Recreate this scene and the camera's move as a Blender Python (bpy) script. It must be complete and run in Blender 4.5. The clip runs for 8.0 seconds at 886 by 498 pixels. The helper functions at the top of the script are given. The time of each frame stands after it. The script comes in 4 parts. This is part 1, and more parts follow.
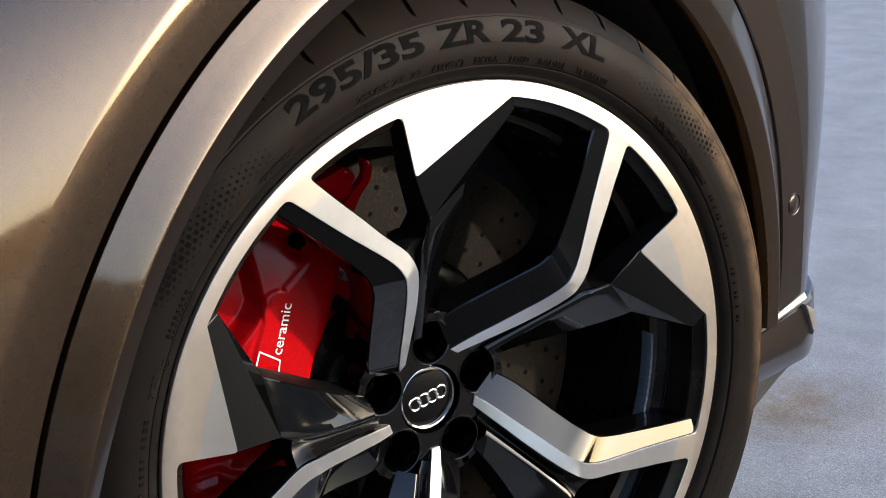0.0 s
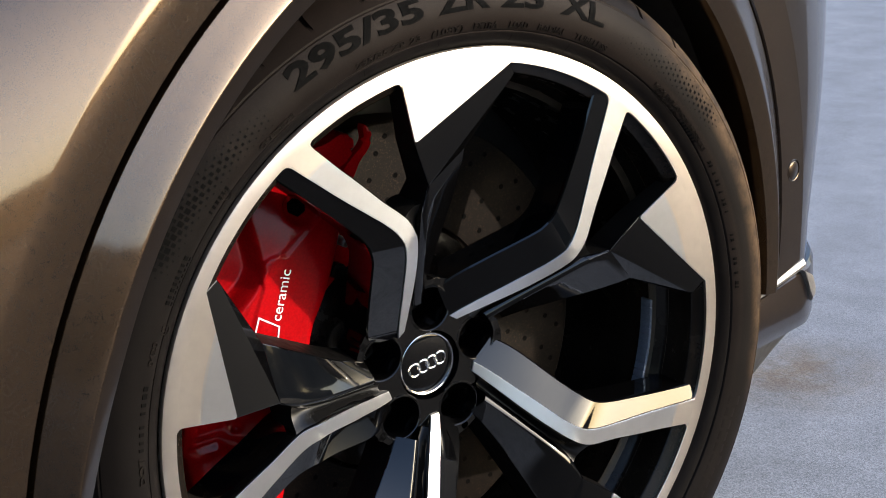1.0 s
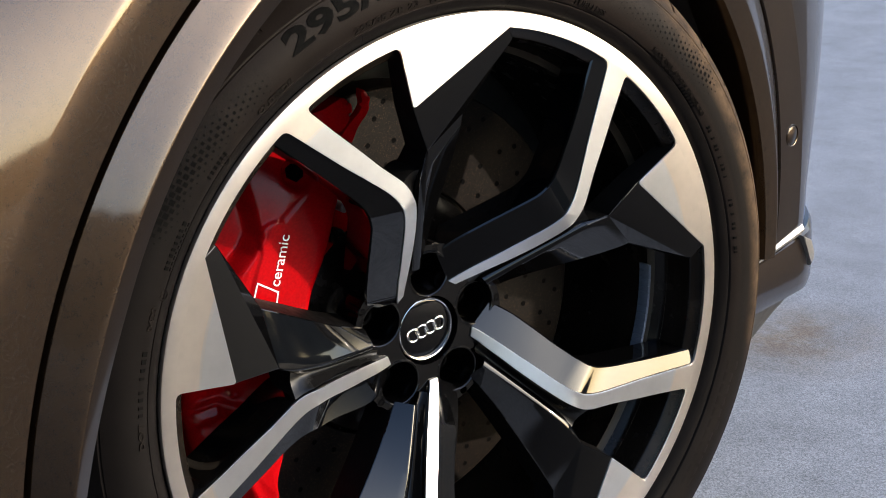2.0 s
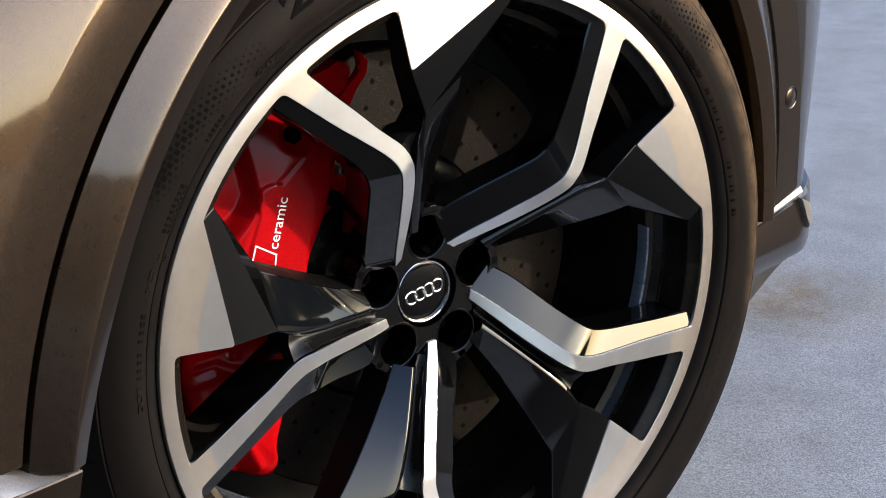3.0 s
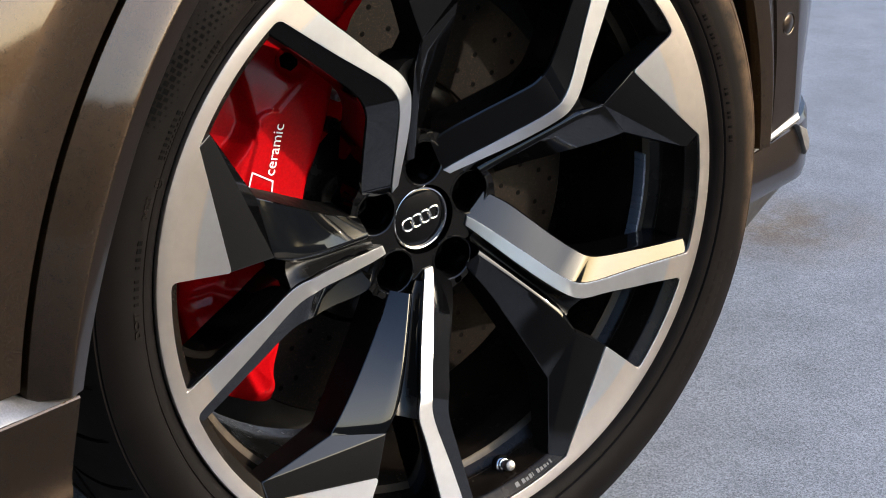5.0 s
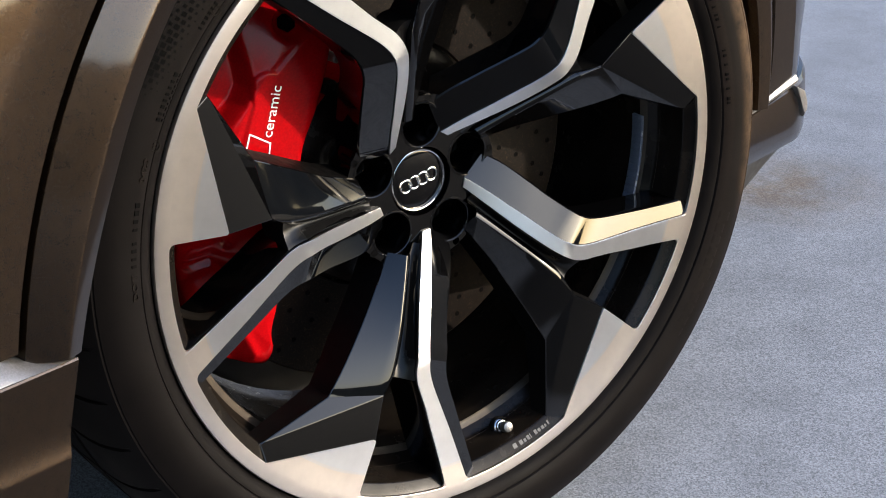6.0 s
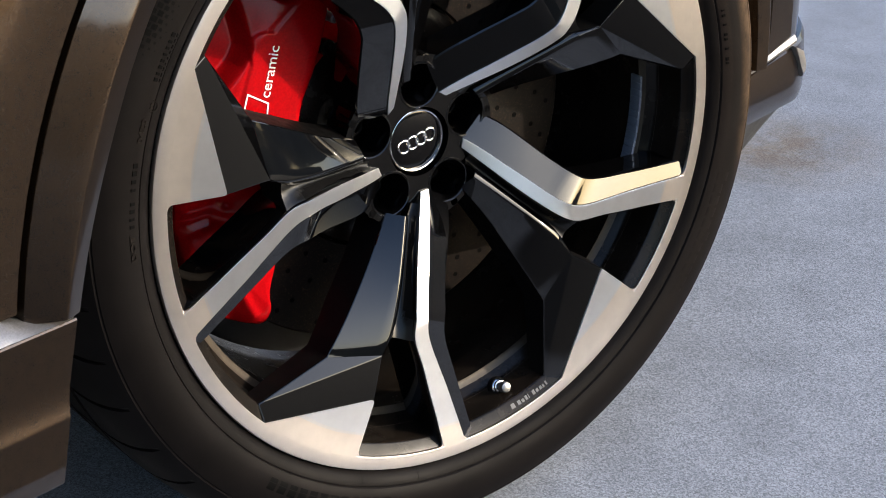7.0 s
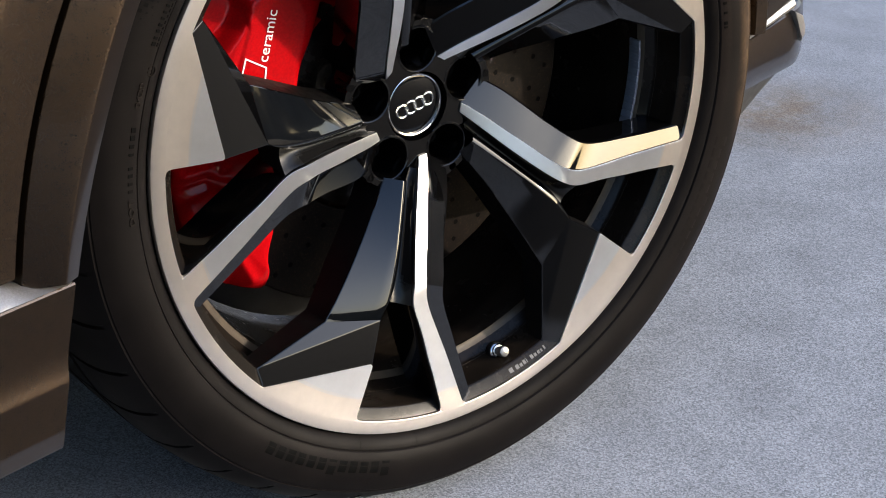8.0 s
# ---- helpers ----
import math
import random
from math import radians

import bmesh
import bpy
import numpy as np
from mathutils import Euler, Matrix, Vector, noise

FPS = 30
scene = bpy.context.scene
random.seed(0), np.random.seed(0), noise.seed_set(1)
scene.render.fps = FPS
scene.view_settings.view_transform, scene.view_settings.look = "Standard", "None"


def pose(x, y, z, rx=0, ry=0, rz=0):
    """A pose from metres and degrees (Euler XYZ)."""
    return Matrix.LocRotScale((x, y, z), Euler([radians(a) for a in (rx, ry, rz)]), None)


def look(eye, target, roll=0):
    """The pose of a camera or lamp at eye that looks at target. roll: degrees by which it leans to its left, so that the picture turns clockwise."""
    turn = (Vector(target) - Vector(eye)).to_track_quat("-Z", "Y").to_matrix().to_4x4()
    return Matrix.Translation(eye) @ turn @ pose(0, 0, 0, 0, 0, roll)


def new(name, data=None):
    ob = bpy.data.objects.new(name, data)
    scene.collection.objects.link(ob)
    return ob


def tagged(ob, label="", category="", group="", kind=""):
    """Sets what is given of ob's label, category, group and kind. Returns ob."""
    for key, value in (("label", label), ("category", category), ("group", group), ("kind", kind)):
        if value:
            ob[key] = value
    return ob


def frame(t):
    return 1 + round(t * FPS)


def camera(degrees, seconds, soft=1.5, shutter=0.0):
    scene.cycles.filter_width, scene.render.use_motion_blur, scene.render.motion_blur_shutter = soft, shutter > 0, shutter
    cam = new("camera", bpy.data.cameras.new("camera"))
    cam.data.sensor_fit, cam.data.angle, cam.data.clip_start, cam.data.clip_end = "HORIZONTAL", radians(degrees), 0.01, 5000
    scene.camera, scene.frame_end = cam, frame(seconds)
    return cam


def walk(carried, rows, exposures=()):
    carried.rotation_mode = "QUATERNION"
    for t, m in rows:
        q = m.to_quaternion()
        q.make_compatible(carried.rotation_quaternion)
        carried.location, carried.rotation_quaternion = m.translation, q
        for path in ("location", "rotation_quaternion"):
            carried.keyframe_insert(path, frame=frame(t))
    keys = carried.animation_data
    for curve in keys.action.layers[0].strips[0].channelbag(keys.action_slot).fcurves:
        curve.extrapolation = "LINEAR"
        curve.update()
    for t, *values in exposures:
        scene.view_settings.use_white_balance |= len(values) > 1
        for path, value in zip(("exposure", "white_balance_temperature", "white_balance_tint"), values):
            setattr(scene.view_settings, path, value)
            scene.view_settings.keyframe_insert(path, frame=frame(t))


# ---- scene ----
# ---- camera ----
cam = camera(25.966, 8.0, 1.0)
EYE = (-1.2733, -1.0449, 1.0113)
ROWS = [
    (0.0, 74.387, -0.033, -49.852),
    (0.5, 73.899, -0.033, -49.864),
    (1.0, 73.381, -0.025, -49.879),
    (2.5, 71.800, 0.000, -49.958),
    (3.0, 71.228, 0.000, -49.984),
    (3.5, 70.688, 0.000, -50.005),
    (4.0, 70.146, -0.010, -50.030),
    (4.5, 69.594, -0.030, -50.050),
    (6.0, 67.907, -0.060, -50.145),
    (6.5, 67.308, -0.075, -50.168),
    (7.0, 66.729, -0.093, -50.190),
    (7.5, 66.197, -0.106, -50.211),
    (8.0, 65.674, -0.120, -50.234),
]
walk(cam, [(t, pose(*EYE, rx, ry, rz)) for t, rx, ry, rz in ROWS])

# ---- world, sun, exposure ----
SUN_TO = Vector((0.431, -0.834, 0.342)).normalized()
world = bpy.data.worlds.new("sky")
scene.world = world
world.use_nodes = True
wn = world.node_tree.nodes
sky = wn.new("ShaderNodeTexSky")
sky.sky_type = "NISHITA"
sky.sun_disc = False
sky.air_density = 1.5
sky.dust_density = 4.4
sky.sun_elevation = math.asin(SUN_TO.z)
sky.sun_rotation = math.atan2(SUN_TO.x, SUN_TO.y)
tint = wn.new("ShaderNodeVectorMath")
tint.operation = "MULTIPLY"
tint.inputs[1].default_value = (0.862, 1.0, 1.31)
world.node_tree.links.new(sky.outputs[0], tint.inputs[0])
world.node_tree.links.new(tint.outputs[0], wn["Background"].inputs[0])
wn["Background"].inputs[1].default_value = 0.15
sun = new("sun", bpy.data.lights.new("sun", "SUN"))
sun.data.energy = 2.6
sun.data.angle = radians(0.6)
sun.data.color = (1.0, 0.87, 0.74)
sun.matrix_world = look(SUN_TO * 20, (0, 0, 0))
scene.view_settings.exposure = 1.22

# ---- materials ----


def nodes_of(name):
    m = bpy.data.materials.new(name)
    m.use_nodes = True
    nt = m.node_tree
    return m, nt, nt.nodes["Principled BSDF"]


def noise_node(nt, scale, detail=4.0, rough=0.55, coords="Object"):
    tc = nt.nodes.new("ShaderNodeTexCoord")
    n = nt.nodes.new("ShaderNodeTexNoise")
    n.inputs["Scale"].default_value = scale
    n.inputs["Detail"].default_value = detail
    n.inputs["Roughness"].default_value = rough
    nt.links.new(tc.outputs[coords], n.inputs["Vector"])
    return n.outputs["Fac"]


def ramp(nt, fac, stops):
    r = nt.nodes.new("ShaderNodeValToRGB")
    while len(r.color_ramp.elements) < len(stops):
        r.color_ramp.elements.new(0.5)
    for e, (p, c) in zip(r.color_ramp.elements, stops):
        e.position = p
        e.color = (*c, 1) if len(c) == 3 else c
    nt.links.new(fac, r.inputs[0])
    return r.outputs[0]


def grey(v):
    return (v, v, v)


def mix_rgb(nt, a, b, fac, mode="MIX"):
    m = nt.nodes.new("ShaderNodeMix")
    m.data_type, m.blend_type = "RGBA", mode
    ins = [s for s in m.inputs if s.type == "RGBA"]
    for sock, val in zip(ins, (a, b)):
        if isinstance(val, tuple):
            sock.default_value = (*val, 1)
        else:
            nt.links.new(val, sock)
    if isinstance(fac, float):
        m.inputs[0].default_value = fac
    else:
        nt.links.new(fac, m.inputs[0])
    return [s for s in m.outputs if s.type == "RGBA"][0]


def bump(nt, bsdf, height, strength, distance=0.001):
    b = nt.nodes.new("ShaderNodeBump")
    b.inputs["Strength"].default_value = strength
    b.inputs["Distance"].default_value = distance
    nt.links.new(height, b.inputs["Height"])
    nt.links.new(b.outputs[0], bsdf.inputs["Normal"])


def surface(name, dark, light, rough=(0.4, 0.5), metal=0.0, scale=30.0, fine=400.0, relief=0.1, coat=0.0, coat_rough=0.05, ior=1.5, spec=0.5):
    """Colour between dark and light by a broad and a fine noise, roughness by another, fine relief."""
    m, nt, b = nodes_of(name)
    broad = noise_node(nt, scale)
    small = noise_node(nt, fine, 3.0)
    c1 = ramp(nt, broad, [(0.3, dark), (0.7, light)])
    c2 = ramp(nt, small, [(0.3, grey(0.86)), (0.7, grey(1.12))])
    nt.links.new(mix_rgb(nt, c1, c2, 1.0, "MULTIPLY"), b.inputs["Base Color"])
    nt.links.new(ramp(nt, noise_node(nt, scale * 2.3), [(0.3, grey(rough[0])), (0.7, grey(rough[1]))]), b.inputs["Roughness"])
    b.inputs["Metallic"].default_value = metal
    b.inputs["Coat Weight"].default_value = coat
    b.inputs["Coat Roughness"].default_value = coat_rough
    b.inputs["IOR"].default_value = ior
    b.inputs["Specular IOR Level"].default_value = spec
    if relief:
        bump(nt, b, small, relief, 0.0005)
    return m


def lathe_metal(name):
    """Bright aluminium turned on a lathe: fine rings round the wheel's axle, a few stains."""
    m, nt, b = nodes_of(name)
    tc = nt.nodes.new("ShaderNodeTexCoord")
    sep = nt.nodes.new("ShaderNodeVectorMath")
    sep.operation = "MULTIPLY"
    sep.inputs[1].default_value = (1, 0, 1)
    nt.links.new(tc.outputs["Object"], sep.inputs[0])
    ln = nt.nodes.new("ShaderNodeVectorMath")
    ln.operation = "LENGTH"
    nt.links.new(sep.outputs[0], ln.inputs[0])
    n = nt.nodes.new("ShaderNodeTexNoise")
    n.noise_dimensions = "1D"
    n.inputs["Scale"].default_value = 1500.0
    n.inputs["Detail"].default_value = 2.0
    nt.links.new(ln.outputs["Value"], n.inputs["W"])
    # Coarser-cut outer band, warm sheen painted into its colour; change wavers along the cut
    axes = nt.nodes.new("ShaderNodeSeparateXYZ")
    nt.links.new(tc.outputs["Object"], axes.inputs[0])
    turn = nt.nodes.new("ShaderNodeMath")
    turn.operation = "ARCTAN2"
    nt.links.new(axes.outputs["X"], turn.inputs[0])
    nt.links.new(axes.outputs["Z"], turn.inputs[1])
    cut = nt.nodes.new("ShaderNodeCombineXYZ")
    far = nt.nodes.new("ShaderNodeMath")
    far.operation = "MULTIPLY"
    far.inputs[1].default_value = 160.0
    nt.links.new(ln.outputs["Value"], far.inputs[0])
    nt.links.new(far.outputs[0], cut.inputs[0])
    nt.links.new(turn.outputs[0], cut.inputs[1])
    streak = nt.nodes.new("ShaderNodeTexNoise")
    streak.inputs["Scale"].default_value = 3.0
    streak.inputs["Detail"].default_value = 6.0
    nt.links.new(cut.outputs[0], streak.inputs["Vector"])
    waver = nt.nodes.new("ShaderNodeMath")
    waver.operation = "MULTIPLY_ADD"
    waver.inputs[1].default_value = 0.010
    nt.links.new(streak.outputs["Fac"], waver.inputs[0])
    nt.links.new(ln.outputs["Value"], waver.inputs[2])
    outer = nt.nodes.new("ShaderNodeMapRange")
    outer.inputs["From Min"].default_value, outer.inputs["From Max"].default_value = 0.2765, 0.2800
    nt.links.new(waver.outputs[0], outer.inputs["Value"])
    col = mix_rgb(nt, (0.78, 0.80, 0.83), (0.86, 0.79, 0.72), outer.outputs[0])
    stain = noise_node(nt, 60.0, 6.0)
    col = mix_rgb(nt, col, ramp(nt, stain, [(0.25, grey(0.92)), (0.6, grey(1.0))]), 1.0, "MULTIPLY")
    nt.links.new(col, b.inputs["Base Color"])
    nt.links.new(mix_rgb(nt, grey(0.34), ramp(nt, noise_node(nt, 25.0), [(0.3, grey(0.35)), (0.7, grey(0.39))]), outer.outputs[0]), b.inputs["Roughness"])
    b.inputs["Metallic"].default_value = 1.0
    b.inputs["Anisotropic"].default_value = 0.45
    tg = nt.nodes.new("ShaderNodeTangent")
    tg.direction_type, tg.uv_map = "UV_MAP", "lathe"
    nt.links.new(tg.outputs[0], b.inputs["Tangent"])
    bump(nt, b, n.outputs["Fac"], 0.08, 0.0003)
    return m


PAINT = surface("metallic_taupe_paint", (0.0305, 0.0190, 0.0106), (0.0350, 0.0218, 0.0122), (0.345, 0.365), 0.95, 110.0, 1100.0, 0.09, 1.0, 0.07)
PAINT.node_tree.nodes["Principled BSDF"].inputs["Coat IOR"].default_value = 1.65
BLACK = surface("gloss_black_paint", (0.0009, 0.0009, 0.001), (0.0015, 0.0015, 0.0017), (0.03, 0.06), 0.0, 40.0, 600.0, 0.0, spec=0.64)
BARREL = surface("dark_grey_barrel_paint", (0.0033, 0.0027, 0.0023), (0.0095, 0.0072, 0.0054), (0.16, 0.30), 0.0, 22.0, 500.0, 0.05, spec=0.20)
CASTING = surface("dull_black_casting", (0.0012, 0.0012, 0.0013), (0.0030, 0.0027, 0.0024), (0.50, 0.65), 0.0, 40.0, 500.0, 0.05, spec=0.07)
SATIN = surface("satin_black_paint", (0.0014, 0.0014, 0.0015), (0.0026, 0.0025, 0.0024), (0.26, 0.34), 0.0, 40.0, 500.0, 0.04, spec=0.35)
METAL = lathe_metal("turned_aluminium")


def rubber():
    """Black rubber with brown dust in patches, its film set stronger towards the upper front."""
    m, nt, b = nodes_of("dusty_tyre_rubber")
    fine = noise_node(nt, 700.0, 3.0)
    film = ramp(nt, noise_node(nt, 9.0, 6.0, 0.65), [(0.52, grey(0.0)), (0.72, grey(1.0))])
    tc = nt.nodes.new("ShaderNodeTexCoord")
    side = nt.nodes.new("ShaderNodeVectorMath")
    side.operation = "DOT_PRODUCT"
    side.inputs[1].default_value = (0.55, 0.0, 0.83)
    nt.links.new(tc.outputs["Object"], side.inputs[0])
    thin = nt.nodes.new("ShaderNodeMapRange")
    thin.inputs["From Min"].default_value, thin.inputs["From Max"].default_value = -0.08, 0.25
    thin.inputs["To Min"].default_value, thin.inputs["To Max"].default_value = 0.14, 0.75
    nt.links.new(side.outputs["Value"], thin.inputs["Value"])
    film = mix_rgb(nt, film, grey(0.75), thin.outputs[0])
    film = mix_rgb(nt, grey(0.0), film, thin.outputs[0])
    # The band next to the rim stays clean
    flat = nt.nodes.new("ShaderNodeVectorMath")
    flat.operation = "MULTIPLY"
    flat.inputs[1].default_value = (1, 0, 1)
    nt.links.new(tc.outputs["Object"], flat.inputs[0])
    away = nt.nodes.new("ShaderNodeVectorMath")
    away.operation = "LENGTH"
    nt.links.new(flat.outputs[0], away.inputs[0])
    band = nt.nodes.new("ShaderNodeMapRange")
    band.inputs["From Min"].default_value, band.inputs["From Max"].default_value = 0.3222, 0.3242
    band.inputs["To Min"].default_value = 0.05
    nt.links.new(away.outputs["Value"], band.inputs["Value"])
    film = mix_rgb(nt, grey(0.0), film, band.outputs[0])
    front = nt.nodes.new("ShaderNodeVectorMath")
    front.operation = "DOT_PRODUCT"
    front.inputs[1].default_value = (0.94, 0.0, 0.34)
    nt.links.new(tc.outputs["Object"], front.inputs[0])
    # Ahead of the wheel the film is weaker outside the moulded line
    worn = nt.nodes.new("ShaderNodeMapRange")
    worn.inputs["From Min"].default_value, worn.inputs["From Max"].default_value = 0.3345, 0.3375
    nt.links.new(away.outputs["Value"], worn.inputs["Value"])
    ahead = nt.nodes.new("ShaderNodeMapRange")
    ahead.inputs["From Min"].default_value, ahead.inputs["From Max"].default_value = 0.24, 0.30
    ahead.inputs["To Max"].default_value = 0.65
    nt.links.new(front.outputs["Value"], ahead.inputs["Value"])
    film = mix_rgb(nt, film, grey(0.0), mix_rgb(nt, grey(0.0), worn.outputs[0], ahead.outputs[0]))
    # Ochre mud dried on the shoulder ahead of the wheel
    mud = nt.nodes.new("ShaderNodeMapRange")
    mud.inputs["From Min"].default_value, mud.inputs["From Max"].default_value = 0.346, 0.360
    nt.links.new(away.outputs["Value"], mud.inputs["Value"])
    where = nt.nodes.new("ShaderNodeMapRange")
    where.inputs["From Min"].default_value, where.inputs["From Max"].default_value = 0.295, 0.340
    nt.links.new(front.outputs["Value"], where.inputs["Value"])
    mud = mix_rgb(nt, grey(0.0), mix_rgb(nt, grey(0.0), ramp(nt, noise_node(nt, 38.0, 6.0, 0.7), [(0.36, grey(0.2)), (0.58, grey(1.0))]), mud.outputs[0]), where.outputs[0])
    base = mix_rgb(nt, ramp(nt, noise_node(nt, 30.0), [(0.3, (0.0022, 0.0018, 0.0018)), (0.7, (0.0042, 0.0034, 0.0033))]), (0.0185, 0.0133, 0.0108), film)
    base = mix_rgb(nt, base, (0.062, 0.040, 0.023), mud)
    nt.links.new(mix_rgb(nt, base, ramp(nt, fine, [(0.3, grey(0.80)), (0.7, grey(1.2))]), 1.0, "MULTIPLY"), b.inputs["Base Color"])
    nt.links.new(ramp(nt, noise_node(nt, 14.0), [(0.3, grey(0.50)), (0.7, grey(0.64))]), b.inputs["Roughness"])
    b.inputs["Specular IOR Level"].default_value = 0.07
    bump(nt, b, fine, 0.2, 0.0004)
    return m


RUBBER = rubber()
LETTER = surface("smooth_black_rubber", (0.0012, 0.0012, 0.0012), (0.002, 0.002, 0.002), (0.75, 0.9), 0.0, 60.0, 600.0, 0.05, spec=0.05)
EMBOSS = surface("embossed_rubber", (0.0055, 0.0043, 0.0036), (0.0085, 0.0066, 0.0055), (0.55, 0.7), 0.0, 40.0, 600.0, 0.1, spec=0.08)
RED = surface("glossy_red_caliper_paint", (0.27, 0.0015, 0.003), (0.31, 0.002, 0.004), (0.10, 0.18), 0.0, 30.0, 500.0, 0.05, spec=0.22)
WHITE = surface("white_print", (0.78, 0.76, 0.74), (0.85, 0.84, 0.82), (0.4, 0.5), 0.0, 80.0, 600.0, 0.0)
CHROME = surface("chrome", (0.75, 0.75, 0.76), (0.82, 0.82, 0.83), (0.06, 0.11), 1.0, 60.0, 600.0, 0.0)


def ceramic():
    """Dark ceramic friction face with small golden flecks."""
    m, nt, b = nodes_of("ceramic_disc")
    broad = ramp(nt, noise_node(nt, 420.0), [(0.3, (0.0006, 0.0005, 0.0004)), (0.7, (0.0054, 0.0032, 0.0021))])
    fleck = ramp(nt, noise_node(nt, 800.0, 2.0, 0.7), [(0.60, grey(0.0)), (0.68, grey(1.0))])
    nt.links.new(mix_rgb(nt, broad, (0.046, 0.028, 0.016), fleck), b.inputs["Base Color"])
    b.inputs["Roughness"].default_value = 0.5
    b.inputs["Specular IOR Level"].default_value = 0.15
    bump(nt, b, noise_node(nt, 1500.0, 3.0), 0.2, 0.0005)
    return m


CERAMIC = ceramic()
PLASTIC = surface("black_plastic_liner", (0.010, 0.010, 0.010), (0.018, 0.017, 0.016), (0.55, 0.75), 0.0, 20.0, 300.0, 0.3)
STRIP = surface("satin_silver_trim", (0.29, 0.28, 0.265), (0.35, 0.335, 0.32), (0.36, 0.44), 0.9, 30.0, 600.0, 0.03)


def asphalt():
    m, nt, b = nodes_of("worn_asphalt")
    broad = noise_node(nt, 0.6, 5.0)
    mid = noise_node(nt, 9.0, 5.0, 0.6)
    v = nt.nodes.new("ShaderNodeTexVoronoi")
    v.inputs["Scale"].default_value = 640.0
    tc = nt.nodes.new("ShaderNodeTexCoord")
    nt.links.new(tc.outputs["Object"], v.inputs["Vector"])
    c0 = ramp(nt, broad, [(0.3, (0.175, 0.192, 0.222)), (0.7, (0.215, 0.234, 0.268))])
    # Unseen darker ground beside the car, added to darken what the paint mirrors
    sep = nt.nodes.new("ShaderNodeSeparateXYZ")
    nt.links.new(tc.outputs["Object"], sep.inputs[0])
    dark_ground = nt.nodes.new("ShaderNodeMapRange")
    dark_ground.inputs["From Min"].default_value, dark_ground.inputs["From Max"].default_value = -0.385, -0.345
    dark_ground.inputs["To Min"].default_value, dark_ground.inputs["To Max"].default_value = 1.0, 0.0
    nt.links.new(sep.outputs["Y"], dark_ground.inputs["Value"])
    c0 = mix_rgb(nt, c0, (0.030, 0.031, 0.034), dark_ground.outputs[0])
    # A faint brown stain
    near = nt.nodes.new("ShaderNodeVectorMath")
    near.operation = "DISTANCE"
    near.inputs[1].default_value = (1.16, 0.32, 0)
    nt.links.new(tc.outputs["Object"], near.inputs[0])
    c0 = mix_rgb(nt, c0, (0.140, 0.122, 0.105), mix_rgb(nt, grey(0.0), ramp(nt, near.outputs["Value"], [(0.04, grey(1.0)), (0.20, grey(0.0))]), ramp(nt, noise_node(nt, 14.0, 5.0, 0.7), [(0.35, grey(0.25)), (0.6, grey(1.0))])))
    c1 = ramp(nt, mid, [(0.3, grey(0.85)), (0.7, grey(1.12))])
    c2 = ramp(nt, v.outputs["Color"], [(0.15, grey(0.58)), (0.85, grey(1.42))])
    # Grain contrast fades away from the wheel, imitating lens blur
    far = nt.nodes.new("ShaderNodeVectorMath")
    far.operation = "LENGTH"
    nt.links.new(tc.outputs["Object"], far.inputs[0])
    close = nt.nodes.new("ShaderNodeMapRange")
    close.inputs["From Min"].default_value, close.inputs["From Max"].default_value = 0.7, 1.9
    close.inputs["To Max"].default_value = 0.6
    nt.links.new(far.outputs["Value"], close.inputs["Value"])
    c2 = mix_rgb(nt, c2, grey(1.0), close.outputs[0])
    c = mix_rgb(nt, mix_rgb(nt, c0, c1, 1.0, "MULTIPLY"), c2, 1.0, "MULTIPLY")
    nt.links.new(c, b.inputs["Base Color"])
    b.inputs["Roughness"].default_value = 0.9
    b.inputs["Specular IOR Level"].default_value = 0.15
    bump(nt, b, v.outputs["Distance"], 0.25, 0.001)
    return m


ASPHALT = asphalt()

# ---- helpers for meshes ----


def finish(bm, name, smooth=True, angle=35.0):
    bmesh.ops.remove_doubles(bm, verts=bm.verts, dist=1e-6)
    bmesh.ops.recalc_face_normals(bm, faces=bm.faces)
    me = bpy.data.meshes.new(name)
    bm.to_mesh(me)
    bm.free()
    if smooth:
        me.polygons.foreach_set("use_smooth", [True] * len(me.polygons))
        me.set_sharp_from_angle(angle=radians(angle))
    return me


def turned(me):
    """Gives a machined mesh the coordinates of the lathe: u along the radius, v round the axle."""
    lay = me.uv_layers.new(name="lathe")
    for poly in me.polygons:
        mid = math.atan2(poly.center.x, poly.center.z)
        for li in poly.loop_indices:
            co = me.vertices[me.loops[li].vertex_index].co
            a = math.atan2(co.x, co.z)
            a += 2 * math.pi * round((mid - a) / (2 * math.pi))
            lay.data[li].uv = (math.hypot(co.x, co.z), 0.3 * a)
    return me


def part(name, data, material, parent, label="", m=None, smooth=True, angle=35.0):
    me = finish(data, name, smooth, angle) if isinstance(data, bmesh.types.BMesh) else data
    if not me.materials:
        me.materials.append(material)
    ob = new(name, me)
    ob.parent = parent
    if m is not None:
        ob.matrix_local = m
    if label:
        ob["label"] = label
    return ob


def grid(rows, closed=False, wrap=False, bm=None):
    """Quads over rows of points; closed joins the last point of each row to its first, wrap the last row to the first."""
    bm = bm or bmesh.new()
    vs = [[bm.verts.new(p) for p in r] for r in rows]
    n = len(vs)
    for i in range(n if wrap else n - 1):
        a, b = vs[i], vs[(i + 1) % n]
        k = len(a)
        for j in range(k if closed else k - 1):
            bm.faces.new((a[j], a[(j + 1) % k], b[(j + 1) % k], b[j]))
    return bm


